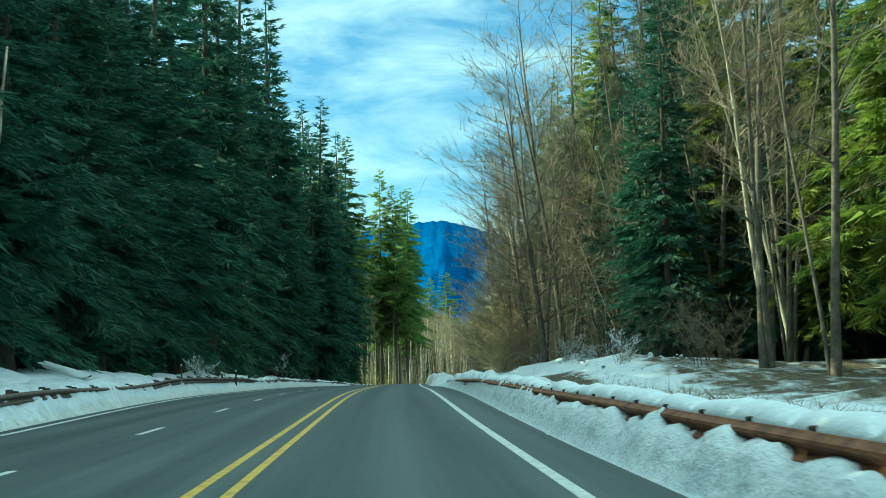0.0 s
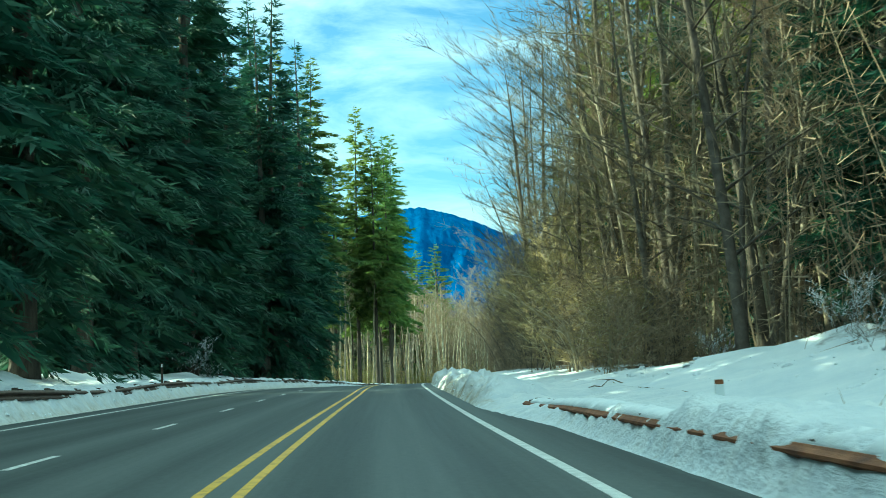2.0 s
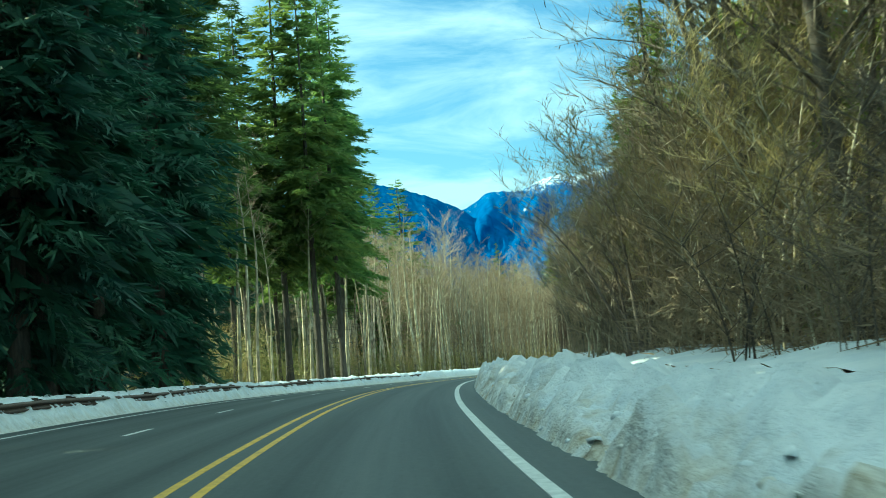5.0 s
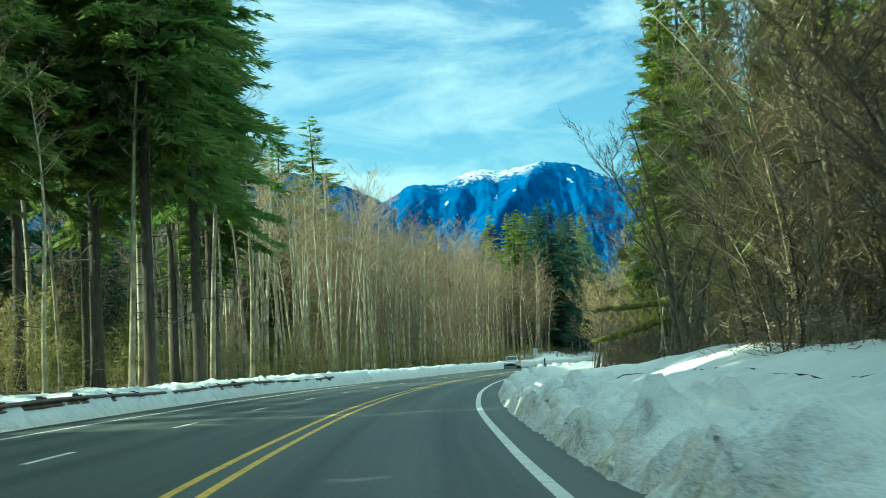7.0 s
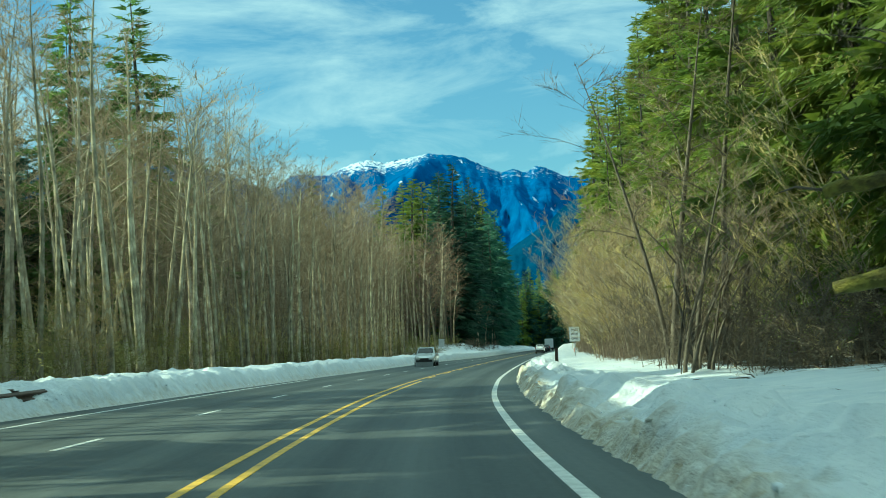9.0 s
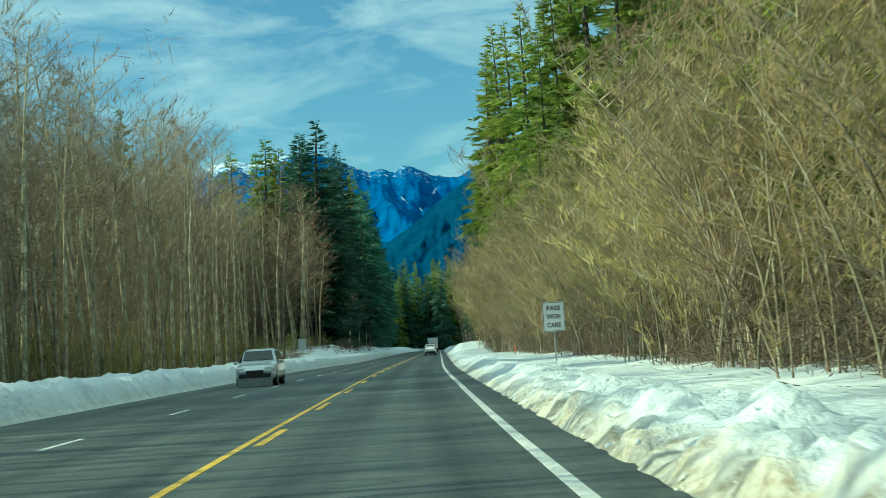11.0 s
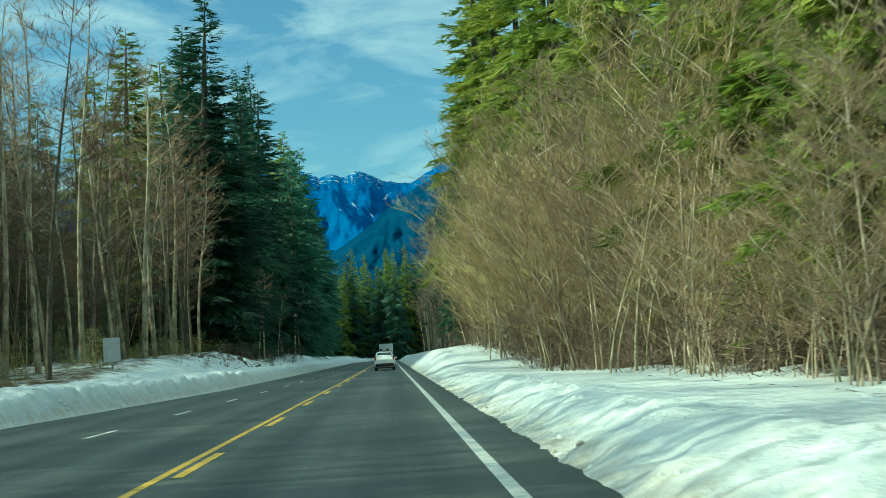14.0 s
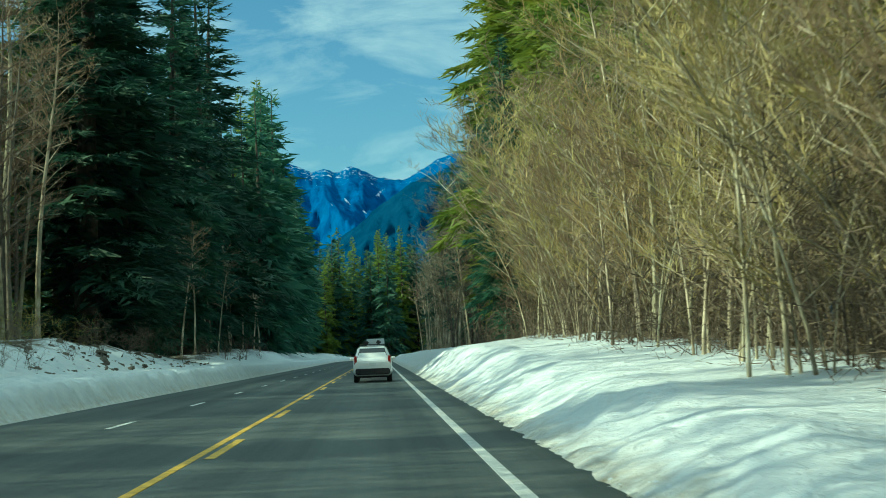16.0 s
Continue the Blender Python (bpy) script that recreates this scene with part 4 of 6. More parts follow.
add_bare("pale_shrub", "pale leafless shrub with fanned branches bent by snow", ALDER_BARK, TWIG_MOSS, 1, height=5.5, crown_from=0.1, reach=2.6, limbs=18, twigs=12, stem_r=0.06, lean=0.4, fork=5, sub=3, arc=1.0, sag=0.3, up=0.6, fine=0.008, name="bush", group="roadside brush")
add_bare("alder_tall", "tall leafless alder with fine twigs against the sky", ALDER_BARK, TWIG, 2, height=28, crown_from=0.36, reach=4.2, limbs=46, twigs=18, stem_r=0.26, lean=0.03, sub=4, up=0.9, fine=0.012)
for key, twig, label in (("thicket", TWIG_MOSS, "leafless vine maple with arching mossy stems"), ("thicket_tan", TWIG, "leafless vine maple with fine tan twigs")):
    add_bare(key, label, ALDER_BARK, twig, 3, height=11.5, crown_from=0.12, reach=2.8, limbs=26, twigs=14, stem_r=0.055, lean=0.25, fork=5, name="maple_tree", sub=4, arc=0.6, sag=0.15, up=0.95, fine=0.0095, spread=0.5)
add_bare("mossy", "leafless mossy alder with arching limbs", DARK_BARK, TWIG_OLIVE, 3, height=17, crown_from=0.16, reach=4.2, limbs=34, twigs=16, stem_r=0.17, lean=0.14, fork=1, up=0.7, sub=4, sag=0.3, arc=0.2, fine=0.01)
add_bare("brush", "dark leafless roadside brush", DARK_BARK, BRUSH, 3, height=6.5, crown_from=0.08, reach=2.0, limbs=14, twigs=9, stem_r=0.04, lean=0.25, fork=6, name="bush", group="roadside brush", sub=3, arc=0.8, sag=0.2, up=0.9, spread=0.5, fine=0.008)
add_bare("frosty", "low bush caked with snow", DARK_BARK, SNOW_CAP, 1, height=3.2, crown_from=0.1, reach=1.6, limbs=12, twigs=9, stem_r=0.03, lean=0.35, fork=5, name="bush", group="roadside brush", sub=2)
add_bare("bigbare", "large leafless maple with wide dark limbs", DARK_BARK, BRUSH, 1, height=24, crown_from=0.2, reach=7.0, limbs=40, twigs=34, stem_r=0.22, lean=0.08, up=0.75, sub=4, sag=0.1, fine=0.01)
add_bare("mossy_tall", "tall leaning leafless maple with olive-brown twigs", DARK_BARK, TWIG_OLIVE, 3, height=30, crown_from=0.22, reach=4.6, limbs=46, twigs=20, stem_r=0.22, lean=0.09, fork=1, sub=4, up=0.75, sag=0.2, fine=0.01)
add_bare("snag", "pale leaning birch trunk with few bare branches", ALDER_BARK, TWIG, 2, height=19, crown_from=0.45, reach=2.4, limbs=22, twigs=11, stem_r=0.15, lean=0.22, sub=3, up=0.8)
add_bare("leaner", "clump of dark leaning stems rising from the snow", DARK_BARK, BRUSH, 2, height=10, crown_from=0.3, reach=2.4, limbs=18, twigs=16, stem_r=0.12, lean=0.2, fork=5, sub=4, arc=0.5, sag=0.1, up=0.9, name="maple_tree", spread=0.4, fine=0.009)
USED = set()


def plant(key, s, lat, size=1.0, turn=None, z=None, tall=1.0, wide=1.0):
    """Sets one tree of a kind beside the road."""
    kinds = FOREST[key]
    ob = kinds[R.randrange(len(kinds))]
    x, y = road_xy(s, lat)
    z = ground_at(s, lat) - 0.05 if z is None else z
    m = Matrix.LocRotScale((float(x), float(y), z), Euler((0, 0, radians(R.uniform(0, 360) if turn is None else turn))), None)
    if ob in USED:
        ob = copy_thing(ob, m)
    else:
        USED.add(ob)
        ob.matrix_basis = m
    ob.scale = (size * wide, size * wide, size * tall)
    return ob


def mesh_arrays(me):
    """Points, triangles and their colours' slots of a mesh, as arrays."""
    co = np.empty(len(me.vertices) * 3, np.float32)
    me.vertices.foreach_get("co", co)
    me.calc_loop_triangles()
    tri = np.empty(len(me.loop_triangles) * 3, np.int32)
    me.loop_triangles.foreach_get("vertices", tri)
    return co.reshape(-1, 3), tri.reshape(-1, 3)


def grove(places, label, name="woods"):
    """Trees deep in a wood, too many to count, joined into one mesh."""
    verts, faces, slots, mats, base = [], [], [], [], 0
    for key, m in places:
        kinds = FOREST[key]
        tree = kinds[R.randrange(len(kinds))]
        for child in tree.children:
            co, tri = mesh_arrays(child.data)
            mat = child.data.materials[0]
            if mat not in mats:
                mats.append(mat)
            A = np.array(m)
            verts.append(co @ A[:3, :3].T + A[:3, 3])
            faces.append(tri + base)
            slots.append(np.full(len(tri), mats.index(mat), np.int32))
            base += len(co)
    me = bpy.data.meshes.new(name)
    me.from_pydata(np.concatenate(verts).tolist(), [], np.concatenate(faces).tolist())
    for mat in mats:
        me.materials.append(mat)
    me.polygons.foreach_set("material_index", np.concatenate(slots))
    return tagged(new(name, me), label, "woods", kind="stuff")


def belt(key, s0, s1, step, lat0, lat1, lo=0.85, hi=1.15, joined="", gaps=0.0, **kw):
    """A loose row of trees between two offsets; with a label in joined, one mesh of them."""
    s, places = s0, []
    while s < s1:
        k = key if isinstance(key, str) else key[R.randrange(len(key))]
        lat, size = R.uniform(lat0, lat1), R.uniform(lo, hi)
        if 266 < s < 292 and 8 < lat < 14.5:  # the fallen mossy trunks lie here
            lat += 6.0
        if gaps and noise.noise((s * gaps, lat0 * 0.7, 4.4)) < -0.08:
            s += step * 0.7
            continue
        if joined:
            x, y = road_xy(s, lat)
            places.append((k, Matrix.LocRotScale((float(x), float(y), ground_at(s, lat) - 0.05), Euler((0, 0, R.uniform(0, 6.28))), (size,) * 3)))
        else:
            plant(k, s, lat, size, **kw)
        s += step * R.uniform(0.6, 1.4)
    if joined:
        grove(places, joined)


def twig_wood(s0, s1, lat0, lat1, height, count, mat, label, seed, width=0.016, each=90, low=0.08, bark=None):
    """A dense wood too fine to count: saplings with crowns of fine twigs, as one mesh."""
    g = np.random.default_rng(seed)
    n = count // each
    s, lat = g.uniform(s0, s1, n), lat0 + (lat1 - lat0) * g.random(n)
    x, y = road_xy(s, lat)
    clump = np.array([noise.noise((a * 0.09, b * 0.09, seed)) for a, b in zip(x, y)])
    tall = height * (0.86 + 0.4 * clump) * g.uniform(0.55, 1.1, n)
    tall = np.minimum(tall, height * 1.02)
    lean = g.normal(0, 0.13, (n, 2)) * tall[:, None]
    k = np.repeat(np.arange(n), each)
    m = len(k)
    stem = np.tile(np.arange(each) == 0, n)
    u = np.where(stem, 0.0, g.uniform(low, 1.0, m) ** 0.85)
    az = g.uniform(0, 2 * np.pi, m)
    out = np.stack([np.cos(az), np.sin(az), 0 * az], -1)
    reach = (0.35 + 0.13 * height) * (0.25 + np.sin(np.pi * np.clip(0.12 + 0.75 * u, 0, 1))) * (1 - 0.75 * u ** 4)
    r0 = reach * g.random(m) * (~stem)
    p = np.stack([x[k] + lean[k, 0] * u, y[k] + lean[k, 1] * u, tall[k] * u + road_z(s[k]) - 0.6], -1) + out * r0[:, None]
    p[:, 2] += 0.35 * r0
    spin = g.normal(size=(m, 3)) * 0.65
    d = out * 0.75 + spin + np.array([0, 0, 0.25])
    d /= np.linalg.norm(d, axis=1)[:, None]
    q = p + d * (g.uniform(0.35, 1.25, m) * (0.6 + 0.025 * height))[:, None]
    top = np.stack([x[k] + lean[k, 0], y[k] + lean[k, 1], tall[k] * 0.97 + road_z(s[k]) - 0.6], -1)
    q = np.where(stem[:, None], top, q)
    side = np.cross(q - p, g.normal(size=(m, 3)))
    side /= np.linalg.norm(side, axis=1)[:, None] + 1e-9
    w = np.where(stem, 0.02 + 0.002 * tall[k], g.uniform(0.7, 1.5, m) * width)[:, None]
    verts = np.concatenate([p + side * w, p - side * w, q]).tolist()
    i = np.arange(m)
    me = bpy.data.meshes.new("undergrowth")
    me.from_pydata(verts, [], np.stack([i, i + m, i + 2 * m], -1).tolist())
    me.materials.append(mat)
    me.materials.append(bark or mat)
    me.polygons.foreach_set("material_index", stem.astype(np.int32))
    return tagged(new("undergrowth", me), label, "woods", kind="stuff")


# the dark firs on the left of the first bend
belt("fir_near", 34, 110, 6.5, -18.0, -15.2, 0.84, 1.0, wide=1.15)
plant("fir_near", 122, -14.6, 1.3)
plant("fir_near", 130, -18.5, 0.85)
plant("fir_near", 139, -15.8, 1.32)
plant("fir_near", 152, -16.0, 1.36)
belt("fir_full", 156, 232, 9.0, -18.0, -14.2, 0.85, 1.08)
for s, lat, top in ((166, -14.5, 49.0), (176, -16.5, 46.0), (204, -14.0, 43.0), (214, -17.0, 45.0), (225, -14.0, 42.0)):
    plant("fir_full", s, lat, top / 38.0)
plant("frosty", 164, -14.0, 1.0)
plant("frosty", 168, -13.2, 0.8)
plant("frosty", 100, -12.0, 0.6)
for s, lat, size in ((52, -18.5, 0.8), (60, -20.0, 0.85), (68, -19.0, 0.85), (77, -20.5, 0.9), (96, -19.0, 0.95), (108, -17.0, 1.05), (116, -16.5, 1.15)):
    plant("fir_full", s, lat, size, wide=1.15)
for s, lat, size in ((64, 12.5, 0.35), (70, 13.5, 0.45), (77, 12.2, 0.4), (83, 14.0, 0.5), (89, 12.6, 0.42), (95, 13.6, 0.5), (102, 12.0, 0.4)):
    plant("frosty", s, lat, size)
belt("fir_low", 18, 118, 4.5, -25.0, -20.0, 0.75, 0.95, joined="dark firs deep in the roadside woods")
belt("fir_low", 142, 232, 7.0, -24.0, -19.0, 0.85, 1.1, joined="dark firs deep in the roadside woods")
belt("fir_low", 146, 225, 11.0, -36.0, -27.0, 0.85, 1.1, joined="dark firs deep in the roadside woods")
# unseen firs beside the start, added to keep sun off the first snow bank
belt("fir_low", -40, 46, 3.6, -22.0, -16.0, 0.75, 0.95, joined="dark firs deep in the roadside woods")
for s, lat, top in ((249, -18.1, 46.7), (252, -22.5, 48.4), (261, -20.7, 42.0), (274, -13.9, 41.6), (275, -17.0, 45.1), (281, -13.2, 41.4)):
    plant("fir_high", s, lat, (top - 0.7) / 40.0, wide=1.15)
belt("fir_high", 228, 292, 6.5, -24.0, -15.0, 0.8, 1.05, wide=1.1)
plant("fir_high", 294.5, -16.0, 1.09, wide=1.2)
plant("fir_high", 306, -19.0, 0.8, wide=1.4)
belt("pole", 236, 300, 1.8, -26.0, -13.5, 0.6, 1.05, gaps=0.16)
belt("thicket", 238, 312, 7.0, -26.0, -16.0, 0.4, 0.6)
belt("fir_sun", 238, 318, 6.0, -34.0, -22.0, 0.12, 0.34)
twig_wood(225, 312, -36.0, -62.0, 22.0, 60000, DISTANT_GREEN, "sunlit mossy scrub beyond the tall trunks", 20, bark=ALDER_BARK)
twig_wood(225, 306, -16.0, -32.0, 6.0, 26000, DISTANT_GREEN, "low scrub between fir trunks", 26)

# alders on the left of the second bend
belt("pole", 300, 352, 1.1, -26.0, -16.5, 0.75, 1.0)
belt("alder", 302, 352, 3.2, -24.0, -17.5, 0.85, 1.1, joined="leafless alders between pale poles")
# hidden firs, added to block sun from the road and darken the gaps
belt("fir_low", 298, 400, 4.0, -42.0, -33.0, 0.5, 0.6, joined="dark young firs added behind the alders to deepen the shade")
belt("pole", 352, 470, 2.3, -17.6, -16.2, 0.6, 0.85)
belt(("pole", "alder", "alder"), 352, 400, 2.0, -25.0, -18.0, 0.85, 1.0, joined="leafless trees deeper in the roadside woods")
belt("alder", 400, 470, 2.2, -24.0, -17.5, 0.9, 1.25, gaps=0.05, joined="leafless trees deeper in the roadside woods")
belt("alder", 306, 400, 5.0, -34.0, -26.0, 0.9, 1.1, joined="leafless alders deeper in the woods")
belt("alder", 400, 490, 5.0, -31.0, -23.0, 1.1, 1.35, joined="tall leafless alders deeper in the woods")
belt("alder_tall", 400, 500, 14.0, -44.0, -32.0, 0.75, 0.9)
twig_wood(296, 400, -31.0, -48.0, 21.0, 80000, DISTANT_TWIG, "brown tangle of alder saplings and twigs", 21, low=0.4, bark=ALDER_BARK, each=140)
twig_wood(396, 540, -21.0, -46.0, 23.5, 90000, DISTANT_TWIG, "brown tangle of alder tops", 22, low=0.4, bark=ALDER_BARK, each=140)
twig_wood(350, 470, -17.5, -27.0, 21.0, 84000, DISTANT_TWIG, "dense brown twigs of roadside alders", 29, low=0.3, bark=ALDER_BARK, each=130)
twig_wood(306, 480, -16.6, -24.0, 4.6, 46000, DISTANT_GREEN, "mossy undergrowth between pale trunks", 23)
belt("thicket", 308, 480, 5.0, -21.0, -16.8, 0.32, 0.55)
plant("fir_open", 383, -29.2, 34.0 / 34, wide=1.7)
plant("fir_open", 392, -33.0, 29.0 / 34, wide=1.2)
plant("fir_open", 364, -29.5, 31.0 / 34, wide=1.35)
plant("fir_open", 379, -34.5, 31.0 / 34)
plant("fir_open", 366, -38.0, 32.0 / 34)
plant("fir_open", 482, -31.5, 30.0 / 34)
plant("alder_tall", 420, -30.5, 31.0 / 28)
plant("alder_tall", 425, -32.5, 29.5 / 28)
plant("fir_full", 300, -33.0, 0.9)
belt("fir_open", 396, 470, 17, -60.0, -46.0, 0.7, 0.85)
belt("alder", 462, 546, 6.5, -20.0, -13.8, 0.85, 1.1)
belt(("alder_dark", "alder_dark", "pole"), 464, 548, 2.6, -20.0, -13.5, 0.85, 1.15, gaps=0.11)
for s, lat, top in ((444, -18.0, 21.5), (456, -18.0, 22.5), (467, -24.0, 27.0), (483, -24.0, 28.0)):
    plant("alder_tall", s, lat, top / 28.0)
twig_wood(460, 550, -20.0, -34.0, 21.5, 56000, TWIG_DARK, "red-brown tangle of alder twigs beside the highway", 24, low=0.2, bark=DARK_BARK, each=140)
belt("alder_dark", 462, 546, 10.0, -30.0, -21.0, 0.9, 1.25, joined="leafless alders behind the roadside row")
belt("alder_tall", 455, 520, 13, -34.0, -24.0, 0.6, 0.75)

twig_wood(300, 480, -23.0, -40.0, 8.5, 40000, DISTANT_GREEN, "olive mossy undergrowth behind pale trunks", 27)
twig_wood(455, 548, -13.5, -22.0, 5.0, 16000, DISTANT_GREEN, "olive undergrowth beside the straight", 28)

# two more fir rows added as dark backing and shade behind the alders
belt("fir_low", 496, 560, 4.0, -37.0, -26.0, 0.5, 0.72, joined="dark young firs added behind the alders to deepen the shade")
belt("fir_low", 398, 552, 6.0, -62.0, -46.0, 0.45, 0.58, joined="dark young firs added behind the alders to deepen the shade")

# the dark firs on the left of the straight
for s, lat, top in ((600, -36, 41), (612, -32, 42), (560, -25, 37.5), (650, -34, 47), (566, -20, 39), (620, -16, 41), (578, -20.0, 41), (590, -25, 40), (636, -28, 44)):
    plant("fir_sun" if lat < -24 else "fir_full", s, lat, top / 38.0, wide=1.6)
for s, lat, top in ((556, -16.2, 40.0), (566, -15.5, 30.0), (578, -17.8, 33.0), (590, -15.5, 36.0)):
    plant("fir_near" if s == 556 else "fir_full", s, lat, top / 36.5, wide=1.75 if s == 556 else 1.2)
belt("fir_full", 598, 660, 9.0, -21.0, -13.5, 0.8, 1.2)
belt("fir_low", 660, 780, 8.0, -20.0, -13.0, 0.9, 1.2, joined="dark firs along the far highway")
belt("fir_low", 600, 790, 9.0, -30.0, -21.0, 0.7, 1.0, joined="dark firs deep in the roadside woods")
plant("fir_sun", 738, -19.5, 54.0 / 38)
plant("fir_sun", 744, -23.5, 54.0 / 38)
plant("fir_sun", 770, -24.0, 56.0 / 38)
belt("brush", 560, 620, 7, -13.0, -10.0, 0.3, 0.5)
belt("brush", 492, 560, 5, -12.5, -9.6, 0.2, 0.36)
belt("alder", 575, 640, 7.0, -14.5, -11.5, 0.5, 0.75, joined="leafless trees deeper in the roadside woods")

# right of the first bend: a sunlit wood behind a marsh, then brush and bare trees
belt("fir_full", 78, 130, 6.5, 22.0, 30.0, 0.75, 1.05)
belt("cedar_near", 42, 92, 10.0, 21.0, 27.0, 0.65, 0.9)
belt("mossy_tall", 56, 100, 5.0, 17.0, 24.0, 0.7, 0.95)
belt("fir_low", 40, 130, 6.0, 34.0, 46.0, 0.7, 0.9, joined="dark firs deep in the roadside woods")
belt("fir_full", 78, 128, 8.5, 17.0, 22.0, 0.42, 0.6)
belt("fir_low", 130, 300, 11.0, 32.0, 44.0, 0.7, 0.9, joined="dark firs deep in the roadside woods")
belt("snag", 58, 108, 6.0, 17.0, 25.0, 0.85, 1.1)
belt(("alder", "mossy"), 88, 130, 6.0, 13.5, 19.0, 0.75, 1.0)
belt("brush", 60, 112, 3.8, 15.0, 19.0, 0.45, 0.75)
belt("brush", 112, 176, 2.6, 9.5, 13.5, 0.7, 1.05)
belt(("mossy", "alder"), 106, 240, 4.2, 12.5, 18.0, 0.75, 1.05)
belt("mossy", 108, 300, 14.0, 18.0, 26.0, 0.9, 1.3, joined="mossy leafless trees deeper in the woods")
belt(("thicket", "thicket_tan"), 140, 200, 5.0, 10.5, 14.0, 0.7, 1.0)
for s, lat, size in ((113, 10.2, 0.9), (118, 9.6, 1.0), (124, 10.5, 1.1), (131, 10.0, 0.9)):
    plant("pale_shrub", s, lat, size)
for s, lat, size in ((308, 15.5, 0.8), (320, 15.5, 0.82), (332, 15.8, 0.85), (344, 16.0, 0.9), (356, 16.2, 0.95), (368, 16.5, 1.0), (382, 17.0, 1.05)):
    plant("cedar_near", s, lat, size, wide=1.15)
plant("bigbare", 177, 12.6, 1.15, turn=100)
belt("fir_sun", 124, 240, 8.0, 19.0, 28.0, 0.85, 1.1)
belt("mossy_tall", 108, 206, 8.5, 13.0, 18.0, 0.9, 1.2)
belt("mossy_tall", 80, 106, 13.0, 16.0, 21.0, 0.8, 1.0)
belt("fir_full", 82, 160, 6.0, 17.5, 21.5, 0.55, 0.85)
belt("brush", 66, 106, 4.0, 11.5, 14.5, 0.2, 0.38)
belt("fir_low", 46, 150, 4.5, 30.0, 52.0, 0.6, 0.9, joined="dark firs behind the marsh")
belt("brush", 190, 250, 3.2, 10.5, 15.0, 0.6, 1.0)
belt(("leaner", "thicket_tan"), 196, 250, 4.0, 9.5, 13.0, 0.7, 1.05)
belt("fir_sun", 246, 330, 8.0, 15.0, 21.0, 0.62, 0.85)
belt(("mossy", "thicket"), 262, 330, 5.0, 10.5, 15.0, 0.6, 0.95)
belt("brush", 296, 345, 4.0, 9.5, 13.0, 0.5, 0.85)

twig_wood(92, 130, 13.0, 26.0, 17.0, 22000, DISTANT_TWIG, "dense leafless twigs behind the marsh", 31)
twig_wood(120, 250, 14.0, 28.0, 15.0, 42000, DISTANT_GREEN, "dense mossy twigs of the roadside wood", 32)
twig_wood(108, 200, 10.0, 14.0, 6.0, 22000, DISTANT_TWIG, "dense dark brush along the snow", 33)
twig_wood(240, 340, 15.5, 25.0, 12.0, 26000, DISTANT_GREEN, "mossy tangle under conifers", 34)
for s, lat, size in ((101, 12.5, 1.25), (106, 14.5, 1.45), (119, 14.0, 1.45), (134, 15.0, 1.5), (150, 15.0, 1.45), (190, 13.5, 1.3)):
    plant("mossy", s, lat, size)

# right of the straight: pale thicket with tall green conifers behind
belt(("thicket", "thicket_tan"), 338, 424, 2.6, 9.7, 13.5, 0.72, 1.0)
belt(("thicket", "thicket_tan"), 424, 442, 2.6, 9.5, 11.0, 0.42, 0.6)
belt(("thicket", "thicket_tan"), 442, 470, 2.6, 9.7, 13.5, 0.85, 1.15)
belt(("mossy", "alder"), 345, 414, 5.0, 12.5, 16.5, 0.7, 1.0, joined="leafless trees deeper in the roadside woods")
belt(("mossy", "alder"), 462, 480, 5.0, 12.5, 16.5, 0.7, 1.0, joined="leafless trees deeper in the roadside woods")
belt("fir_sun", 335, 395, 12.0, 20.0, 25.0, 0.9, 1.1)
for s, lat, size in ((434, 12.6, 0.5), (441, 13.8, 0.75), (412, 16.5, 0.9), (450, 16.0, 0.95), (445, 15.2, 0.6)):
    plant("cedar_near", s, lat, size, wide=1.25)
belt(("thicket", "thicket_tan"), 468, 545, 2.8, 9.9, 13.5, 0.85, 1.2)
plant("thicket", 487, 8.9, 1.0)
belt(("mossy", "alder"), 470, 560, 4.0, 11.0, 16.0, 0.75, 1.05, joined="leafless trees deeper in the roadside woods")
belt("brush", 470, 540, 5.0, 9.8, 12.0, 0.5, 0.8)
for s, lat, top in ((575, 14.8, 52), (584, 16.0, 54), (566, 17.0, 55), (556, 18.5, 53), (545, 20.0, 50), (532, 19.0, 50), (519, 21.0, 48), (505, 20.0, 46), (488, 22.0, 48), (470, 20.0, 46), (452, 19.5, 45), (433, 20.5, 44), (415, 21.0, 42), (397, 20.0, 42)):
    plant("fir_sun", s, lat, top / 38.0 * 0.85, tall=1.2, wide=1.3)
plant("fir_full", 543, 9.8, 17.5 / 38)
plant("fir_full", 548, 10.5, 18.5 / 38)
# dark twig fill, shade between the pale front stems put into its colour
twig_wood(338, 480, 12.0, 22.0, 10.0, 52000, TWIG_OLIVE, "dark olive twig fill, shade tone between thicket stems", 35)
twig_wood(470, 570, 11.5, 20.0, 14.0, 50000, TWIG_OLIVE, "dark olive twig fill, shade tone in the snow bank thicket", 36)
twig_wood(560, 740, 10.5, 18.0, 13.0, 22000, DISTANT_TWIG, "brown thicket along the far highway", 37)
twig_wood(336, 470, 9.6, 13.0, 3.0, 34000, BRUSH, "dark brown brush along the snow bank", 38, width=0.012)
twig_wood(468, 560, 9.4, 13.0, 4.6, 36000, BRUSH, "dark brown brush above the snow bank", 39, width=0.012)
twig_wood(196, 252, 10.0, 14.0, 3.6, 20000, BRUSH, "dark brush between roadside trees", 40, width=0.012)
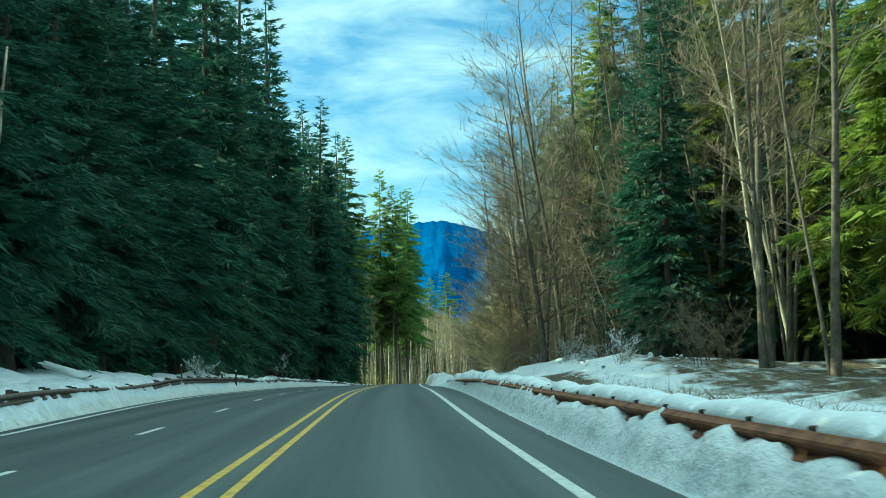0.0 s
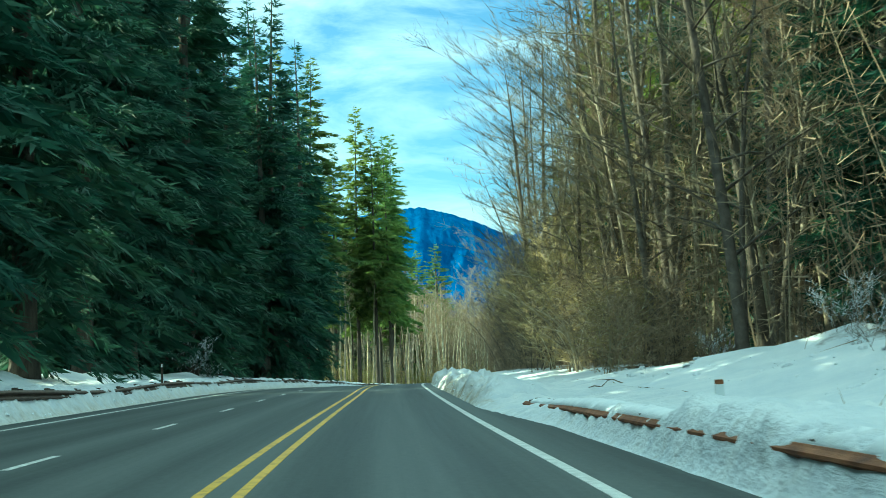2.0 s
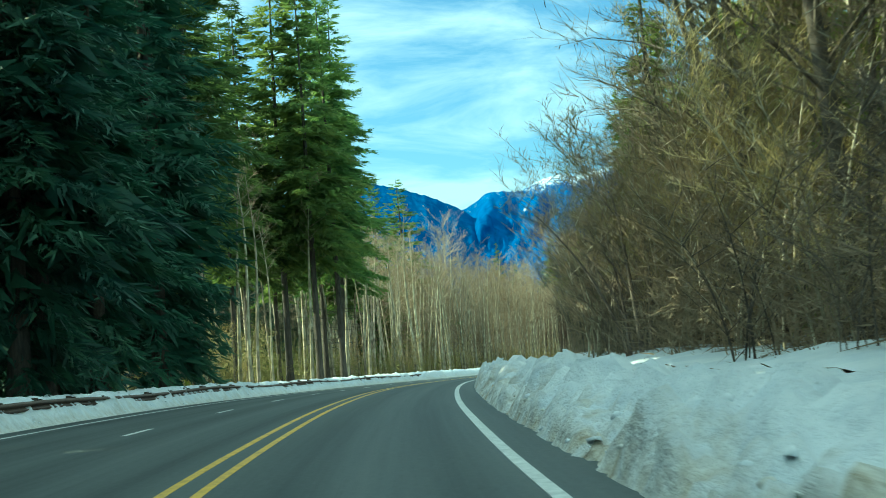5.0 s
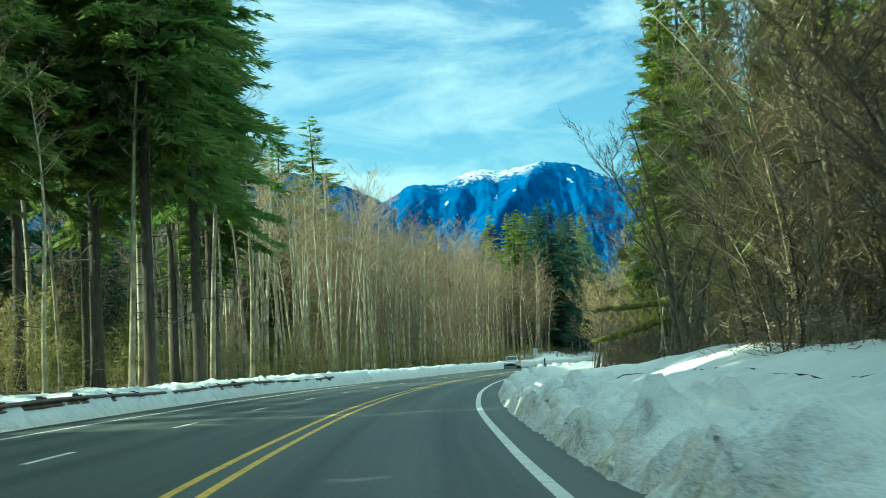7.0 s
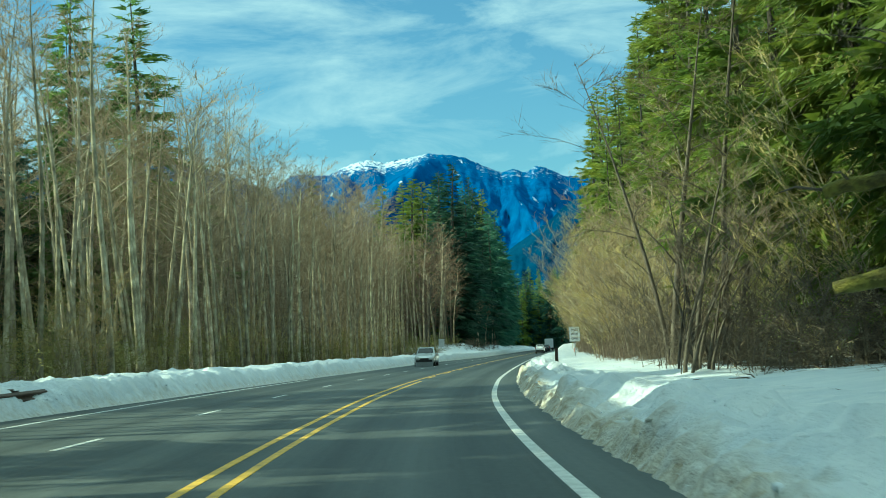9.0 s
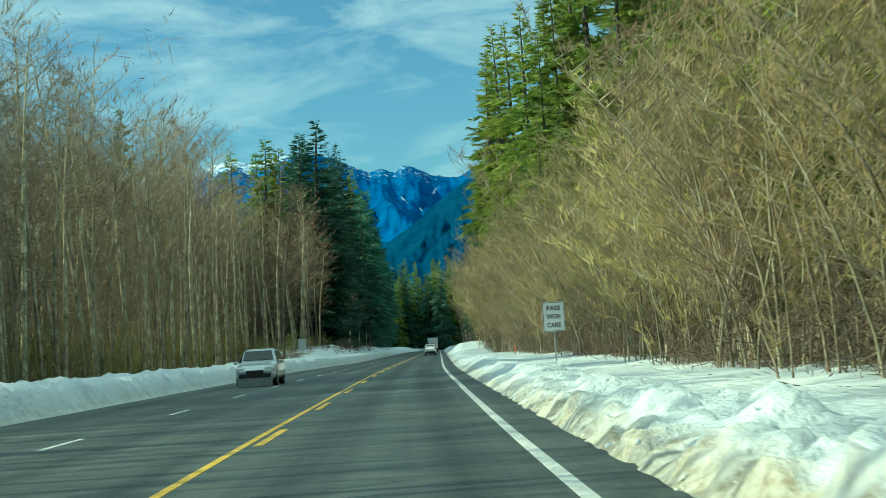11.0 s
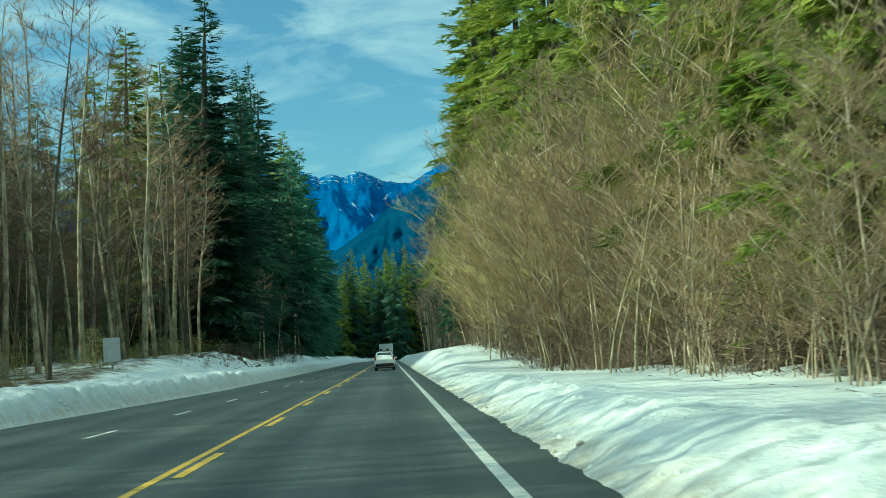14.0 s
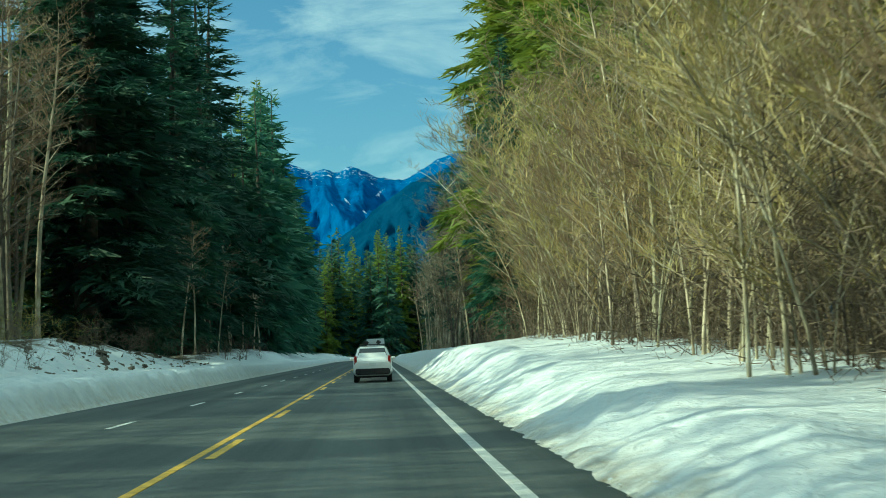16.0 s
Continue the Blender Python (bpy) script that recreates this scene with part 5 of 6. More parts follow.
twig_wood(186, 246, 11.5, 18.0, 15.0, 36000, TWIG_OLIVE, "tall grey-brown brush fanning up from the snow", 43, low=0.15, bark=DARK_BARK, each=110)
twig_wood(292, 335, 10.0, 14.0, 3.6, 14000, BRUSH, "dark brush below conifers", 41, width=0.012)
twig_wood(266, 292, 11.0, 16.0, 1.8, 6000, BRUSH, "low brown brush under fallen trunks", 42, width=0.012)
plant("leaner", 303, 9.3, 0.75)
plant("leaner", 309, 10.2, 0.7)
for s, lat in ((283, 13.0), (286, 13.6), (279, 13.8), (290, 13.0), (275, 14.2)):
    plant("alder", s, lat, R.uniform(0.4, 0.6))
belt("brush", 345, 470, 5.5, 9.8, 12.0, 0.4, 0.7)
belt("fir_low", 430, 600, 9.0, 25.0, 34.0, 1.0, 1.3, joined="dark firs deep in the roadside woods")
belt("fir_low", 590, 780, 9.0, 14.0, 26.0, 0.7, 1.0, joined="dark firs deep in the roadside woods")
belt(("alder", "mossy"), 560, 680, 5.5, 10.0, 14.5, 0.7, 1.0, joined="leafless trees deeper in the roadside woods")
belt("alder", 600, 740, 7.0, 10.5, 13.0, 0.7, 0.95, joined="leafless alders along the far highway")

# where the highway bends out of sight
far = []
for k in range(130):
    x, y = road_xy(745.0, 0)
    size = R.uniform(0.65, 0.92)
    far.append(("fir_low" if k % 3 else "fir_sun", Matrix.LocRotScale((float(x) + R.uniform(-40, 36) + 22, float(y) + R.uniform(50, 130), -1.4), Euler((0, 0, R.uniform(0, 6.28))), (size,) * 3)))
grove(far, "dark green conifers where the highway bends away")
# kinds that stand in the deep woods only are not needed by themselves
for key, trees in FOREST.items():
    for tree in trees:
        if tree not in USED:
            for child in list(tree.children):
                bpy.data.objects.remove(child)
            bpy.data.objects.remove(tree)

twig_wood(22, 78, 6.8, 11.0, 0.9, 11000, DISTANT_TWIG, "dry brown reeds in the marsh", 45, width=0.008, each=10)


# ---------------------------------------------------------------- road markings
def ribbon(name, s0, s1, lat, width, mat, step=2.0, lat_of=None):
    """A painted line, 5 mm proud of the asphalt."""
    n = max(2, int((s1 - s0) / step) + 1)
    s = np.linspace(s0, s1, n)
    base = lat_of(s) if lat_of else np.full(n, lat)
    verts, faces = [], []
    for off, z in ((-width / 2, 0.001), (-width / 2 + 0.004, 0.006), (width / 2 - 0.004, 0.006), (width / 2, 0.001)):
        x, y = road_xy(s, base + off)
        verts.append(np.stack([x, y, road_z(s) + z], -1))
    verts = np.concatenate(verts)
    for c in range(3):
        for k in range(n - 1):
            faces.append((c * n + k, (c + 1) * n + k, (c + 1) * n + k + 1, c * n + k + 1))
    return mesh_object(name, verts, faces, mat, road)


def centre_shift(s):
    return knots(s, (-60, -0.06), (60, -0.04), (90, 0.02), (120, 0.14), (150, 0.0), (190, -0.14), (225, -0.2), (295, -0.12), (330, -0.14), (370, 0.0), (450, 0.05), (480, 0.16), (900, 0.16))


def edge_shift(s):
    return knots(s, (-60, 3.5), (30, 3.54), (65, 3.64), (90, 3.5), (118, 3.42), (190, 3.4), (225, 3.48), (292, 3.34), (315, 3.45), (370, 3.65), (900, 3.66))


def lane_shift(s):
    return -knots(s, (-60, 3.1), (42, 3.12), (70, 3.36), (102, 3.36), (130, 3.52), (200, 3.75), (232, 3.84), (300, 3.64), (330, 3.8), (396, 3.82), (431, 3.54), (455, 3.28), (480, 2.95), (900, 2.95))


ribbon("yellow_line", -60, S_MAX - 2, -0.2, 0.12, YELLOW, lat_of=lambda s: centre_shift(s) - 0.2)
ribbon("yellow_line", -60, 322, 0.2, 0.12, YELLOW, lat_of=lambda s: centre_shift(s) + 0.2)
for k in range(34):
    s0 = 328.5 + 11.9 * k
    ribbon("yellow_dash", s0, s0 + 4.2, 0.12, 0.14, YELLOW, 1.0, lat_of=lambda s: centre_shift(s) + 0.02)
ribbon("edge_line", -60, S_MAX - 2, 3.65, 0.15, WHITE, lat_of=edge_shift)
ribbon("edge_line", -60, 338, 0, 0.14, WHITE, lat_of=lambda s: np.maximum(left_edge(s) + 0.45, -7.3))
for k in range(-4, 58):
    c = 12.19 * k
    c += float(knots(c, (30, 4.9), (75, 5.6), (130, 4.0), (210, 6.6), (232, 6.0), (300, 2.8), (326, 3.2), (398, 1.9), (431, -1.2), (453, -3.7), (476, -5.5)))
    if c < 640:
        ribbon("lane_dash", c - 1.5, c + 1.5, -3.6, 0.12, WHITE, 1.0, lat_of=lane_shift)


# ---------------------------------------------------------------- guardrails
W_BEAM = ((0.0, 0.0), (-0.02, 0.02), (-0.075, 0.055), (-0.08, 0.085), (-0.02, 0.125), (0.0, 0.155), (-0.02, 0.185), (-0.08, 0.225), (-0.075, 0.255), (-0.02, 0.29), (0.0, 0.31))


def guardrail(s0, s1, lat_of, top_of, side, steel, section, label):
    """A beam of two corrugations in bolted lengths on posts; side: +1 with the road on its left."""
    rail = empty("guardrail", on_road(s0, float(lat_of(s0))))
    inv = rail.matrix_basis.inverted()
    s = s0
    while s < s1 - 0.5:
        e = min(s + section, s1)
        verts, faces = [], []
        cuts = np.linspace(s - 0.08, e + 0.08, 4)
        for q in cuts:
            top = float(top_of(q)) + float(road_z(q))
            for thick in (0.0, 0.012):
                for a, b in W_BEAM:
                    x, y = road_xy(q, float(lat_of(q)) + side * (a + thick))
                    verts.append(inv @ Vector((float(x), float(y), top - 0.31 + b)))
        m = len(W_BEAM)
        for c in range(3):
            for j in range(m - 1):
                p = c * 2 * m + j
                faces.append((p, p + 1, p + 1 + 2 * m, p + 2 * m))
                faces.append((p + m, p + m + 2 * m, p + m + 1 + 2 * m, p + m + 1))
            for j in (0, m - 1):
                p = c * 2 * m + j
                faces.append((p, p + 2 * m, p + 3 * m, p + m))
        mesh_object("beam", verts, faces, steel, rail)
        k = s
        while k < e - 0.3:
            top = float(top_of(k)) + float(road_z(k))
            x, y = road_xy(k, float(lat_of(k)) + side * 0.24)
            at = inv @ pose(float(x), float(y), top - 0.62, 0, 0, heading(k))
            part("post", box_bm((0.15, 0.2, 1.4), (0, 0, 0), 0.012), POST_WOOD, rail, at=at)
            x, y = road_xy(k, float(lat_of(k)) + side * 0.09)
            part("block", box_bm((0.14, 0.15, 0.36), (0, 0, 0), 0.01), POST_WOOD, rail, at=inv @ pose(float(x), float(y), top - 0.14, 0, 0, heading(k)))
            k += 1.905 if side > 0 else 3.81
        s = e
    return tagged(rail, label, "guardrail")


def right_rail_top(s):
    return knots(s, (-20, 0.64), (20, 0.66), (50, 0.6), (85, 0.34), (94, 0.2))


rail_r = guardrail(-14, 93.5, lambda s: knots(s, (-20, 4.95), (80, 5.0), (94, 5.05)), right_rail_top, 1, RUST, 3.81, "rusty weathered-steel guardrail half buried in ploughed snow")
inv_r = rail_r.matrix_basis.inverted()
for s in (19.5, 27.0):
    x, y = road_xy(s, 4.86)
    part("reflector", box_bm((0.03, 0.1, 0.12), (0, 0, 0), 0.01), AMBER, rail_r, "amber reflector", at=inv_r @ pose(float(x), float(y), float(right_rail_top(s) + road_z(s)) - 0.16, 0, 0, heading(s)))


def left_rail_top(s):
    return 0.72 + 0.06 * np.sin(s * 0.21) + knots(s, (18, 0.0), (60, 0.0), (80, 0.25), (110, 0.0), (300, -0.05))


guardrail(20, 300, lambda s: left_edge(s) - 0.55, left_rail_top, -1, DULL_STEEL, 7.62, "dull brown guardrail on top of a snow bank")


def snow_crust(s0, s1, lat, top_of, label):
    """Snow lying on the rail and its posts, broken by gaps."""
    rows = np.arange(s0, s1, 0.22)
    prof = ((0.04, -0.12), (0.03, 0.02), (0.12, 0.1), (0.28, 0.14), (0.44, 0.1), (0.62, -0.02), (0.7, -0.25))
    verts, faces = [], []
    m = len(prof)
    for q in rows:
        x0, y0 = road_xy(q, lat)
        gap = (q * 0.525) % 1.0
        swell = 0.75 + 0.7 * noise.noise((q * 0.35, 3.3, 0)) + 0.25 * noise.noise((q * 1.3, 7.3, 0)) - (0.75 if gap < 0.14 and noise.noise((q * 0.2, 1, 5)) > -0.25 else 0)
        top = float(top_of(q)) + float(road_z(q))
        for a, b in prof:
            x, y = road_xy(q, lat + a * (0.8 + 0.3 * swell))
            verts.append((float(x), float(y), top + (b * max(0.1, swell) * 1.25 if b > 0 else b)))
    for k in range(len(rows) - 1):
        for j in range(m - 1):
            faces.append((k * m + j, k * m + j + 1, (k + 1) * m + j + 1, (k + 1) * m + j))
    ob = mesh_object("snow_crust", verts, faces, SNOW_CAP, smooth=True)
    return tagged(ob, label, "snow", kind="stuff")


snow_crust(-10, 92, 4.98, right_rail_top, "thick snow lying along the guardrail and its posts")


# ---------------------------------------------------------------- signs and markers
def text_bm(body, size):
    cu = bpy.data.curves.new("letters", "FONT")
    cu.body, cu.size, cu.extrude, cu.align_x, cu.align_y = body, size, 0.002, "CENTER", "CENTER"
    cu.offset = 0.006
    ob = bpy.data.objects.new("letters", cu)
    scene.collection.objects.link(ob)
    me = bpy.data.meshes.new_from_object(ob.evaluated_get(bpy.context.evaluated_depsgraph_get()))
    bm = bmesh.new()
    bm.from_mesh(me)
    bpy.data.objects.remove(ob)
    bpy.data.meshes.remove(me)
    bpy.data.curves.remove(cu)
    return bm


def rounded_plate(w, h, r, t):
    bm = bmesh.new()
    pts = []
    for cx, cz, a0 in ((w / 2 - r, h / 2 - r, 0), (-w / 2 + r, h / 2 - r, 90), (-w / 2 + r, -h / 2 + r, 180), (w / 2 - r, -h / 2 + r, 270)):
        for k in range(5):
            a = radians(a0 + 22.5 * k)
            pts.append((cx + r * math.cos(a), cz + r * math.sin(a)))
    front = [bm.verts.new((x, -t / 2, z)) for x, z in pts]
    back = [bm.verts.new((x, t / 2, z)) for x, z in pts]
    n = len(pts)
    bm.faces.new(front)
    bm.faces.new(back[::-1])
    for k in range(n):
        bm.faces.new((front[k], back[k], back[(k + 1) % n], front[(k + 1) % n]))
    bmesh.ops.recalc_face_normals(bm, faces=bm.faces)
    return bm


def frame_bm(w, h, r, band, y):
    """The thin border line of a sign."""
    bm = bmesh.new()
    rings = []
    for inset in (0, band):
        row = []
        for cx, cz, a0 in ((w / 2 - r, h / 2 - r, 0), (-w / 2 + r, h / 2 - r, 90), (-w / 2 + r, -h / 2 + r, 180), (w / 2 - r, -h / 2 + r, 270)):
            for k in range(5):
                a = radians(a0 + 22.5 * k)
                row.append(bm.verts.new((cx + (r - inset) * math.cos(a), y, cz + (r - inset) * math.sin(a))))
        rings.append(row)
    n = len(rings[0])
    for k in range(n):
        bm.faces.new((rings[0][k], rings[0][(k + 1) % n], rings[1][(k + 1) % n], rings[1][k]))
    ret = bmesh.ops.extrude_face_region(bm, geom=list(bm.faces))
    bmesh.ops.translate(bm, vec=(0, 0.003, 0), verts=[v for v in ret["geom"] if isinstance(v, bmesh.types.BMVert)])
    bmesh.ops.recalc_face_normals(bm, faces=bm.faces)
    return bm


def road_sign(s, lat, centre, w, h, lines, label, turn=0.0):
    g = ground_rel(s, lat)
    root = empty("road_sign", on_road(s, lat, g - 0.05, turn))
    zc = centre - g + 0.05
    part("post", box_bm((0.07, 0.05, zc + h / 2 + 0.35), (0, 0.045, (zc + h / 2 - 0.45) / 2), 0.008), GALV, root)
    panel = part("panel", rounded_plate(w, h, 0.06, 0.012), SIGN_WHITE if lines else SIGN_BACK, root, "" if lines else "bare metal sign back", at=Matrix.Translation((0, 0, zc)))
    for z in (-0.3, 0.3):
        part("bolt", box_bm((0.03, 0.03, 0.03), (0, -0.008 if lines else 0.075, zc + z * h), 0.006), GALV, root)
    if lines:
        part("border", frame_bm(w - 0.03, h - 0.03, 0.05, 0.022, -0.0105), SIGN_BLACK, panel, "black border line")
        for k, line in enumerate(lines):
            bm = text_bm(line, 0.27)
            lo, hi = min(v.co.x for v in bm.verts), max(v.co.x for v in bm.verts)
            bmesh.ops.scale(bm, vec=(0.57 / (hi - lo) if len(line) else 1, 1, 1), verts=bm.verts)
            part("lettering", bm, SIGN_BLACK, panel, "black capital letters", at=pose(0, -0.0095, h * (0.285 - 0.285 * k), 90, 0, 0))
    return tagged(root, label, "road sign")


road_sign(378.2, 8.0, 2.2, 0.91, 1.22, ("PASS", "WITH", "CARE"), "white road sign with black letters on a steel post in snow")
road_sign(484, -12.4, 2.5, 0.9, 1.3, (), "back of a grey metal road sign on a post", 8)
road_sign(731, -14.2, 2.0, 0.9, 1.3, (), "back of a distant grey road sign", 8)


def delineator(s, lat, height, label, mat=POST_WOOD, head=SIGN_WHITE, width=0.1, top=None):
    g = ground_rel(s, lat)
    height = height if top is None else max(0.3, top - g + 0.15)
    root = empty("delineator", on_road(s, lat, g - 0.15))
    part("post", box_bm((width, 0.04, height + 0.15), (0, 0, (height + 0.15) / 2), 0.008), mat, root)
    if head:
        part("reflector", box_bm((width * 0.8, 0.012, 0.14), (0, -0.027, height + 0.02), 0.004), head, root, "small reflector plate")
    return tagged(root, label, "marker post", "roadside marker posts")


near_post = delineator(259, 5.4, 0.6, "red-brown delineator post with a white top in a snow bank", mat=RUST, head=None, width=0.11)
part("sleeve", box_bm((0.12, 0.05, 0.26), (0, 0, 0.625), 0.008), SIGN_WHITE, near_post, "white reflective sleeve")
delineator(306, 5.4, 0.72, "dark brown delineator post standing in a snow bank", head=None)
far_post = delineator(76.5, 5.9, 0.5, "red-brown delineator post with a white top behind the guardrail", mat=RUST, head=None, width=0.11, top=0.72)
part("sleeve", box_bm((0.12, 0.05, 0.24), (0, 0, 0.72 - ground_rel(76.5, 5.9) + 0.12), 0.008), SIGN_WHITE, far_post, "white reflective sleeve")
delineator(93, -8.7, 1.0, "black and white delineator post behind the guardrail")
delineator(95, -12.6, 1.2, "black and white delineator post beside dark firs")
delineator(126, -9.2, 1.0, "black and white delineator post behind the guardrail")
stake = delineator(409.5, 8.25, 0.62, "orange-red snow stake in the snow bank", GALV, None, 0.03)
part("flag_tube", box_bm((0.06, 0.06, 0.42), (0, 0, 0.55), 0.015), ORANGE, stake, "bright orange-red tube")


# ---------------------------------------------------------------- vehicles
def wheel(parent, x, y, r, w):
    side = 1 if x > 0 else -1
    hub = empty("wheel", Matrix.Translation((x, y, r)))
    hub.parent = parent
    bm = bmesh.new()
    seg = 20
    prof = ((0.62, 0.5), (0.92, 0.5), (1.0, 0.36), (1.0, -0.36), (0.92, -0.5), (0.62, -0.5))
    ring = [[bm.verts.new((b * w, a * r * math.cos(2 * math.pi * k / seg), a * r * math.sin(2 * math.pi * k / seg))) for a, b in prof] for k in range(seg)]
    for k in range(seg):
        for j in range(len(prof) - 1):
            bm.faces.new((ring[k][j], ring[k][j + 1], ring[(k + 1) % seg][j + 1], ring[(k + 1) % seg][j]))
    part("tyre", bm, RUBBER, hub, smooth=True)
    bm = bmesh.new()
    for k in range(5):
        a = 2 * math.pi * k / 5
        bmesh.ops.create_cube(bm, size=1, matrix=Matrix.Rotation(a, 4, "X") @ Matrix.Translation((side * w * 0.4, 0, r * 0.34)) @ Matrix.Diagonal((0.03, 0.09, r * 0.6, 1)))
    bmesh.ops.create_cone(bm, cap_ends=True, segments=16, radius1=r * 0.63, radius2=r * 0.63, depth=w * 0.6, matrix=Matrix.Rotation(radians(90), 4, "Y"))
    part("rim", bm, ALLOY, hub)


def slab(corners, out, thick=0.012):
    """A pane from four corners, moved a little along out."""
    bm = bmesh.new()
    o = Vector(out).normalized()
    a = [bm.verts.new(Vector(c) + o * thick) for c in corners]
    b = [bm.verts.new(Vector(c) - o * 0.01) for c in corners]
    bm.faces.new(a)
    bm.faces.new(b[::-1])
    for k in range(4):
        bm.faces.new((a[k], b[k], b[(k + 1) % 4], a[(k + 1) % 4]))
    bmesh.ops.recalc_face_normals(bm, faces=bm.faces)
    return bm


def vehicle(name, m, paint, label, length=4.6, width=1.86, height=1.7, belt=1.02, hood=0.98, suv=True, rack=False):
    """A car driving along +y. Its body is a loft of rings; glass, lamps, bumpers and wheels are parts."""
    root = empty(name, m)
    h, hw, n = length / 2, width / 2, height
    roof = hw * 0.74
    tail = -h + (0.12 if suv else 0.75)
    # y, sill, belt, top, half width, half width of the top
    rings = [
        (-h, 0.45, belt - 0.12, belt - 0.06, hw * 0.9, hw * 0.82),
        (-h + 0.1, 0.34, belt, belt + 0.03, hw * 0.98, hw * 0.86),
        (tail + 0.12, 0.3, belt, belt + (0.12 if suv else 0.06), hw, hw * 0.85),
        (tail + 0.55, 0.28, belt, n - 0.04, hw, roof),
        (-0.2, 0.28, belt - 0.01, n, hw, roof),
        (0.35, 0.28, belt - 0.02, n - 0.05, hw, roof * 0.98),
        (h - 1.55, 0.28, belt - 0.04, hood + 0.14, hw, hw * 0.8),
        (h - 1.35, 0.28, belt - 0.05, hood + 0.05, hw, hw * 0.78),
        (h - 0.3, 0.3, hood - 0.12, hood - 0.04, hw * 0.95, hw * 0.74),
        (h, 0.42, hood - 0.3, hood - 0.26, hw * 0.8, hw * 0.66),
    ]
    bm = bmesh.new()
    loops = []
    for y, z0, zb, zt, w, wt in rings:
        side = [(w * 0.86, z0), (w, z0 + 0.14), (w * 1.0, (z0 + zb) / 2), (w * 0.98, zb), (wt, max(zb + 0.005, zt - 0.06)), (wt - 0.12, zt)]
        pts = [(x, z) for x, z in side] + [(-x, z) for x, z in reversed(side)]
        loops.append([bm.verts.new((x, y, z)) for x, z in pts])
    for a, b in zip(loops, loops[1:]):
        for k in range(len(a)):
            j = (k + 1) % len(a)
            bm.faces.new((a[k], a[j], b[j], b[k]))
    bm.faces.new(loops[0])
    bm.faces.new(loops[-1][::-1])
    bmesh.ops.recalc_face_normals(bm, faces=bm.faces)
    bmesh.ops.bevel(bm, geom=[e for e in bm.edges if e.calc_face_angle(0) > 0.5], offset=0.03, segments=2, affect="EDGES")
    part("body", bm, paint, root, smooth=False)
    yb, yt = tail + 0.16, tail + 0.5
    part("rear_window", slab([(-hw * 0.78, yb, belt + 0.1), (hw * 0.78, yb, belt + 0.1), (roof * 0.86, yt, n - 0.12), (-roof * 0.86, yt, n - 0.12)], (0, -1, 0.35), 0.03), CAR_GLASS, root)
    part("windscreen", slab([(-hw * 0.74, h - 1.56, hood + 0.18), (hw * 0.74, h - 1.56, hood + 0.18), (roof * 0.88, 0.45, n - 0.1), (-roof * 0.88, 0.45, n - 0.1)], (0, 0.6, 0.8), 0.02), CAR_GLASS, root)
    for sgn in (-1, 1):
        for y0, y1 in ((tail + 0.62, -0.35), (-0.28, 0.75)):
            t1 = y1 - (0.55 if y1 > 0 else 0.0)
            part("side_window", slab([(sgn * hw * 0.965, y0, belt + 0.04), (sgn * hw * 0.965, y1, belt + 0.04), (sgn * (roof + 0.03), t1, n - 0.13), (sgn * (roof + 0.03), y0 + 0.06, n - 0.13)], (sgn, 0, 0.3), 0.014), CAR_GLASS, root)
        part("tail_lamp", box_bm((0.12, 0.1, 0.46 if suv else 0.2), (sgn * hw * 0.86, -h + 0.075, belt - 0.03), 0.02), RED_LENS, root, "red tail lamp")
        part("headlamp", box_bm((0.36, 0.2, 0.15), (sgn * hw * 0.66, h - 0.17, hood - 0.2), 0.03), CLEAR_LENS, root, "clear headlamp")
        part("mirror", box_bm((0.2, 0.1, 0.14), (sgn * (hw + 0.09), 0.75, belt + 0.06), 0.03), paint, root)
        for y in (-h + 0.85, h - 0.9):
            wheel(root, sgn * (hw - 0.13), y, 0.345, 0.23)
        if rack:
            part("roof_rail", box_bm((0.04, 1.7, 0.05), (sgn * roof * 0.82, -0.6, n + 0.03), 0.012), BLACK, root)
    part("rear_bumper", box_bm((width * 0.88, 0.16, 0.28), (0, -h + 0.02, 0.5), 0.04, 2), BLACK, root, "black lower bumper")
    part("front_bumper", box_bm((width * 0.8, 0.18, 0.26), (0, h - 0.06, 0.48), 0.04, 2), BLACK, root, "black lower bumper")
    part("grille", box_bm((width * 0.42, 0.08, 0.16), (0, h + 0.0, hood - 0.34), 0.02), BLACK, root)
    part("plate", box_bm((0.31, 0.02, 0.15), (0, -h - 0.01, belt - 0.18), 0.005), SIGN_WHITE, root, "plain pale plate")
    part("underbody", box_bm((width * 0.8, length * 0.86, 0.16), (0, 0, 0.3), 0.03), BLACK, root)
    if rack:
        for y in (-1.0, -0.2):
            part("crossbar", box_bm((roof * 1.7, 0.05, 0.04), (0, y, n + 0.06), 0.01), BLACK, root)
        part("roof_load", box_bm((0.28, 1.1, 0.14), (-0.28, -0.6, n + 0.15), 0.05, 2), BLACK, root, "dark load on the roof rack")
        part("roof_load", box_bm((0.22, 0.8, 0.18), (0.3, -0.7, n + 0.16), 0.05, 2), BLACK, root, "dark load on the roof rack")
    return tagged(root, label, "car", "cars on the highway")


vehicle("car", on_road(532.0, 2.1), CAR_WHITE, "white older sport utility wagon with loaded roof rack", 4.55, 1.8, 1.68, rack=True)
vehicle("car", on_road(566, 1.95), CAR_DARK, "dark sedan driving ahead on the highway", 4.7, 1.84, 1.44, 0.94, 0.9, False)
vehicle("car", on_road(612, 1.95), CAR_DARK, "dark sport utility car far ahead on the highway", 4.6, 1.86, 1.7)
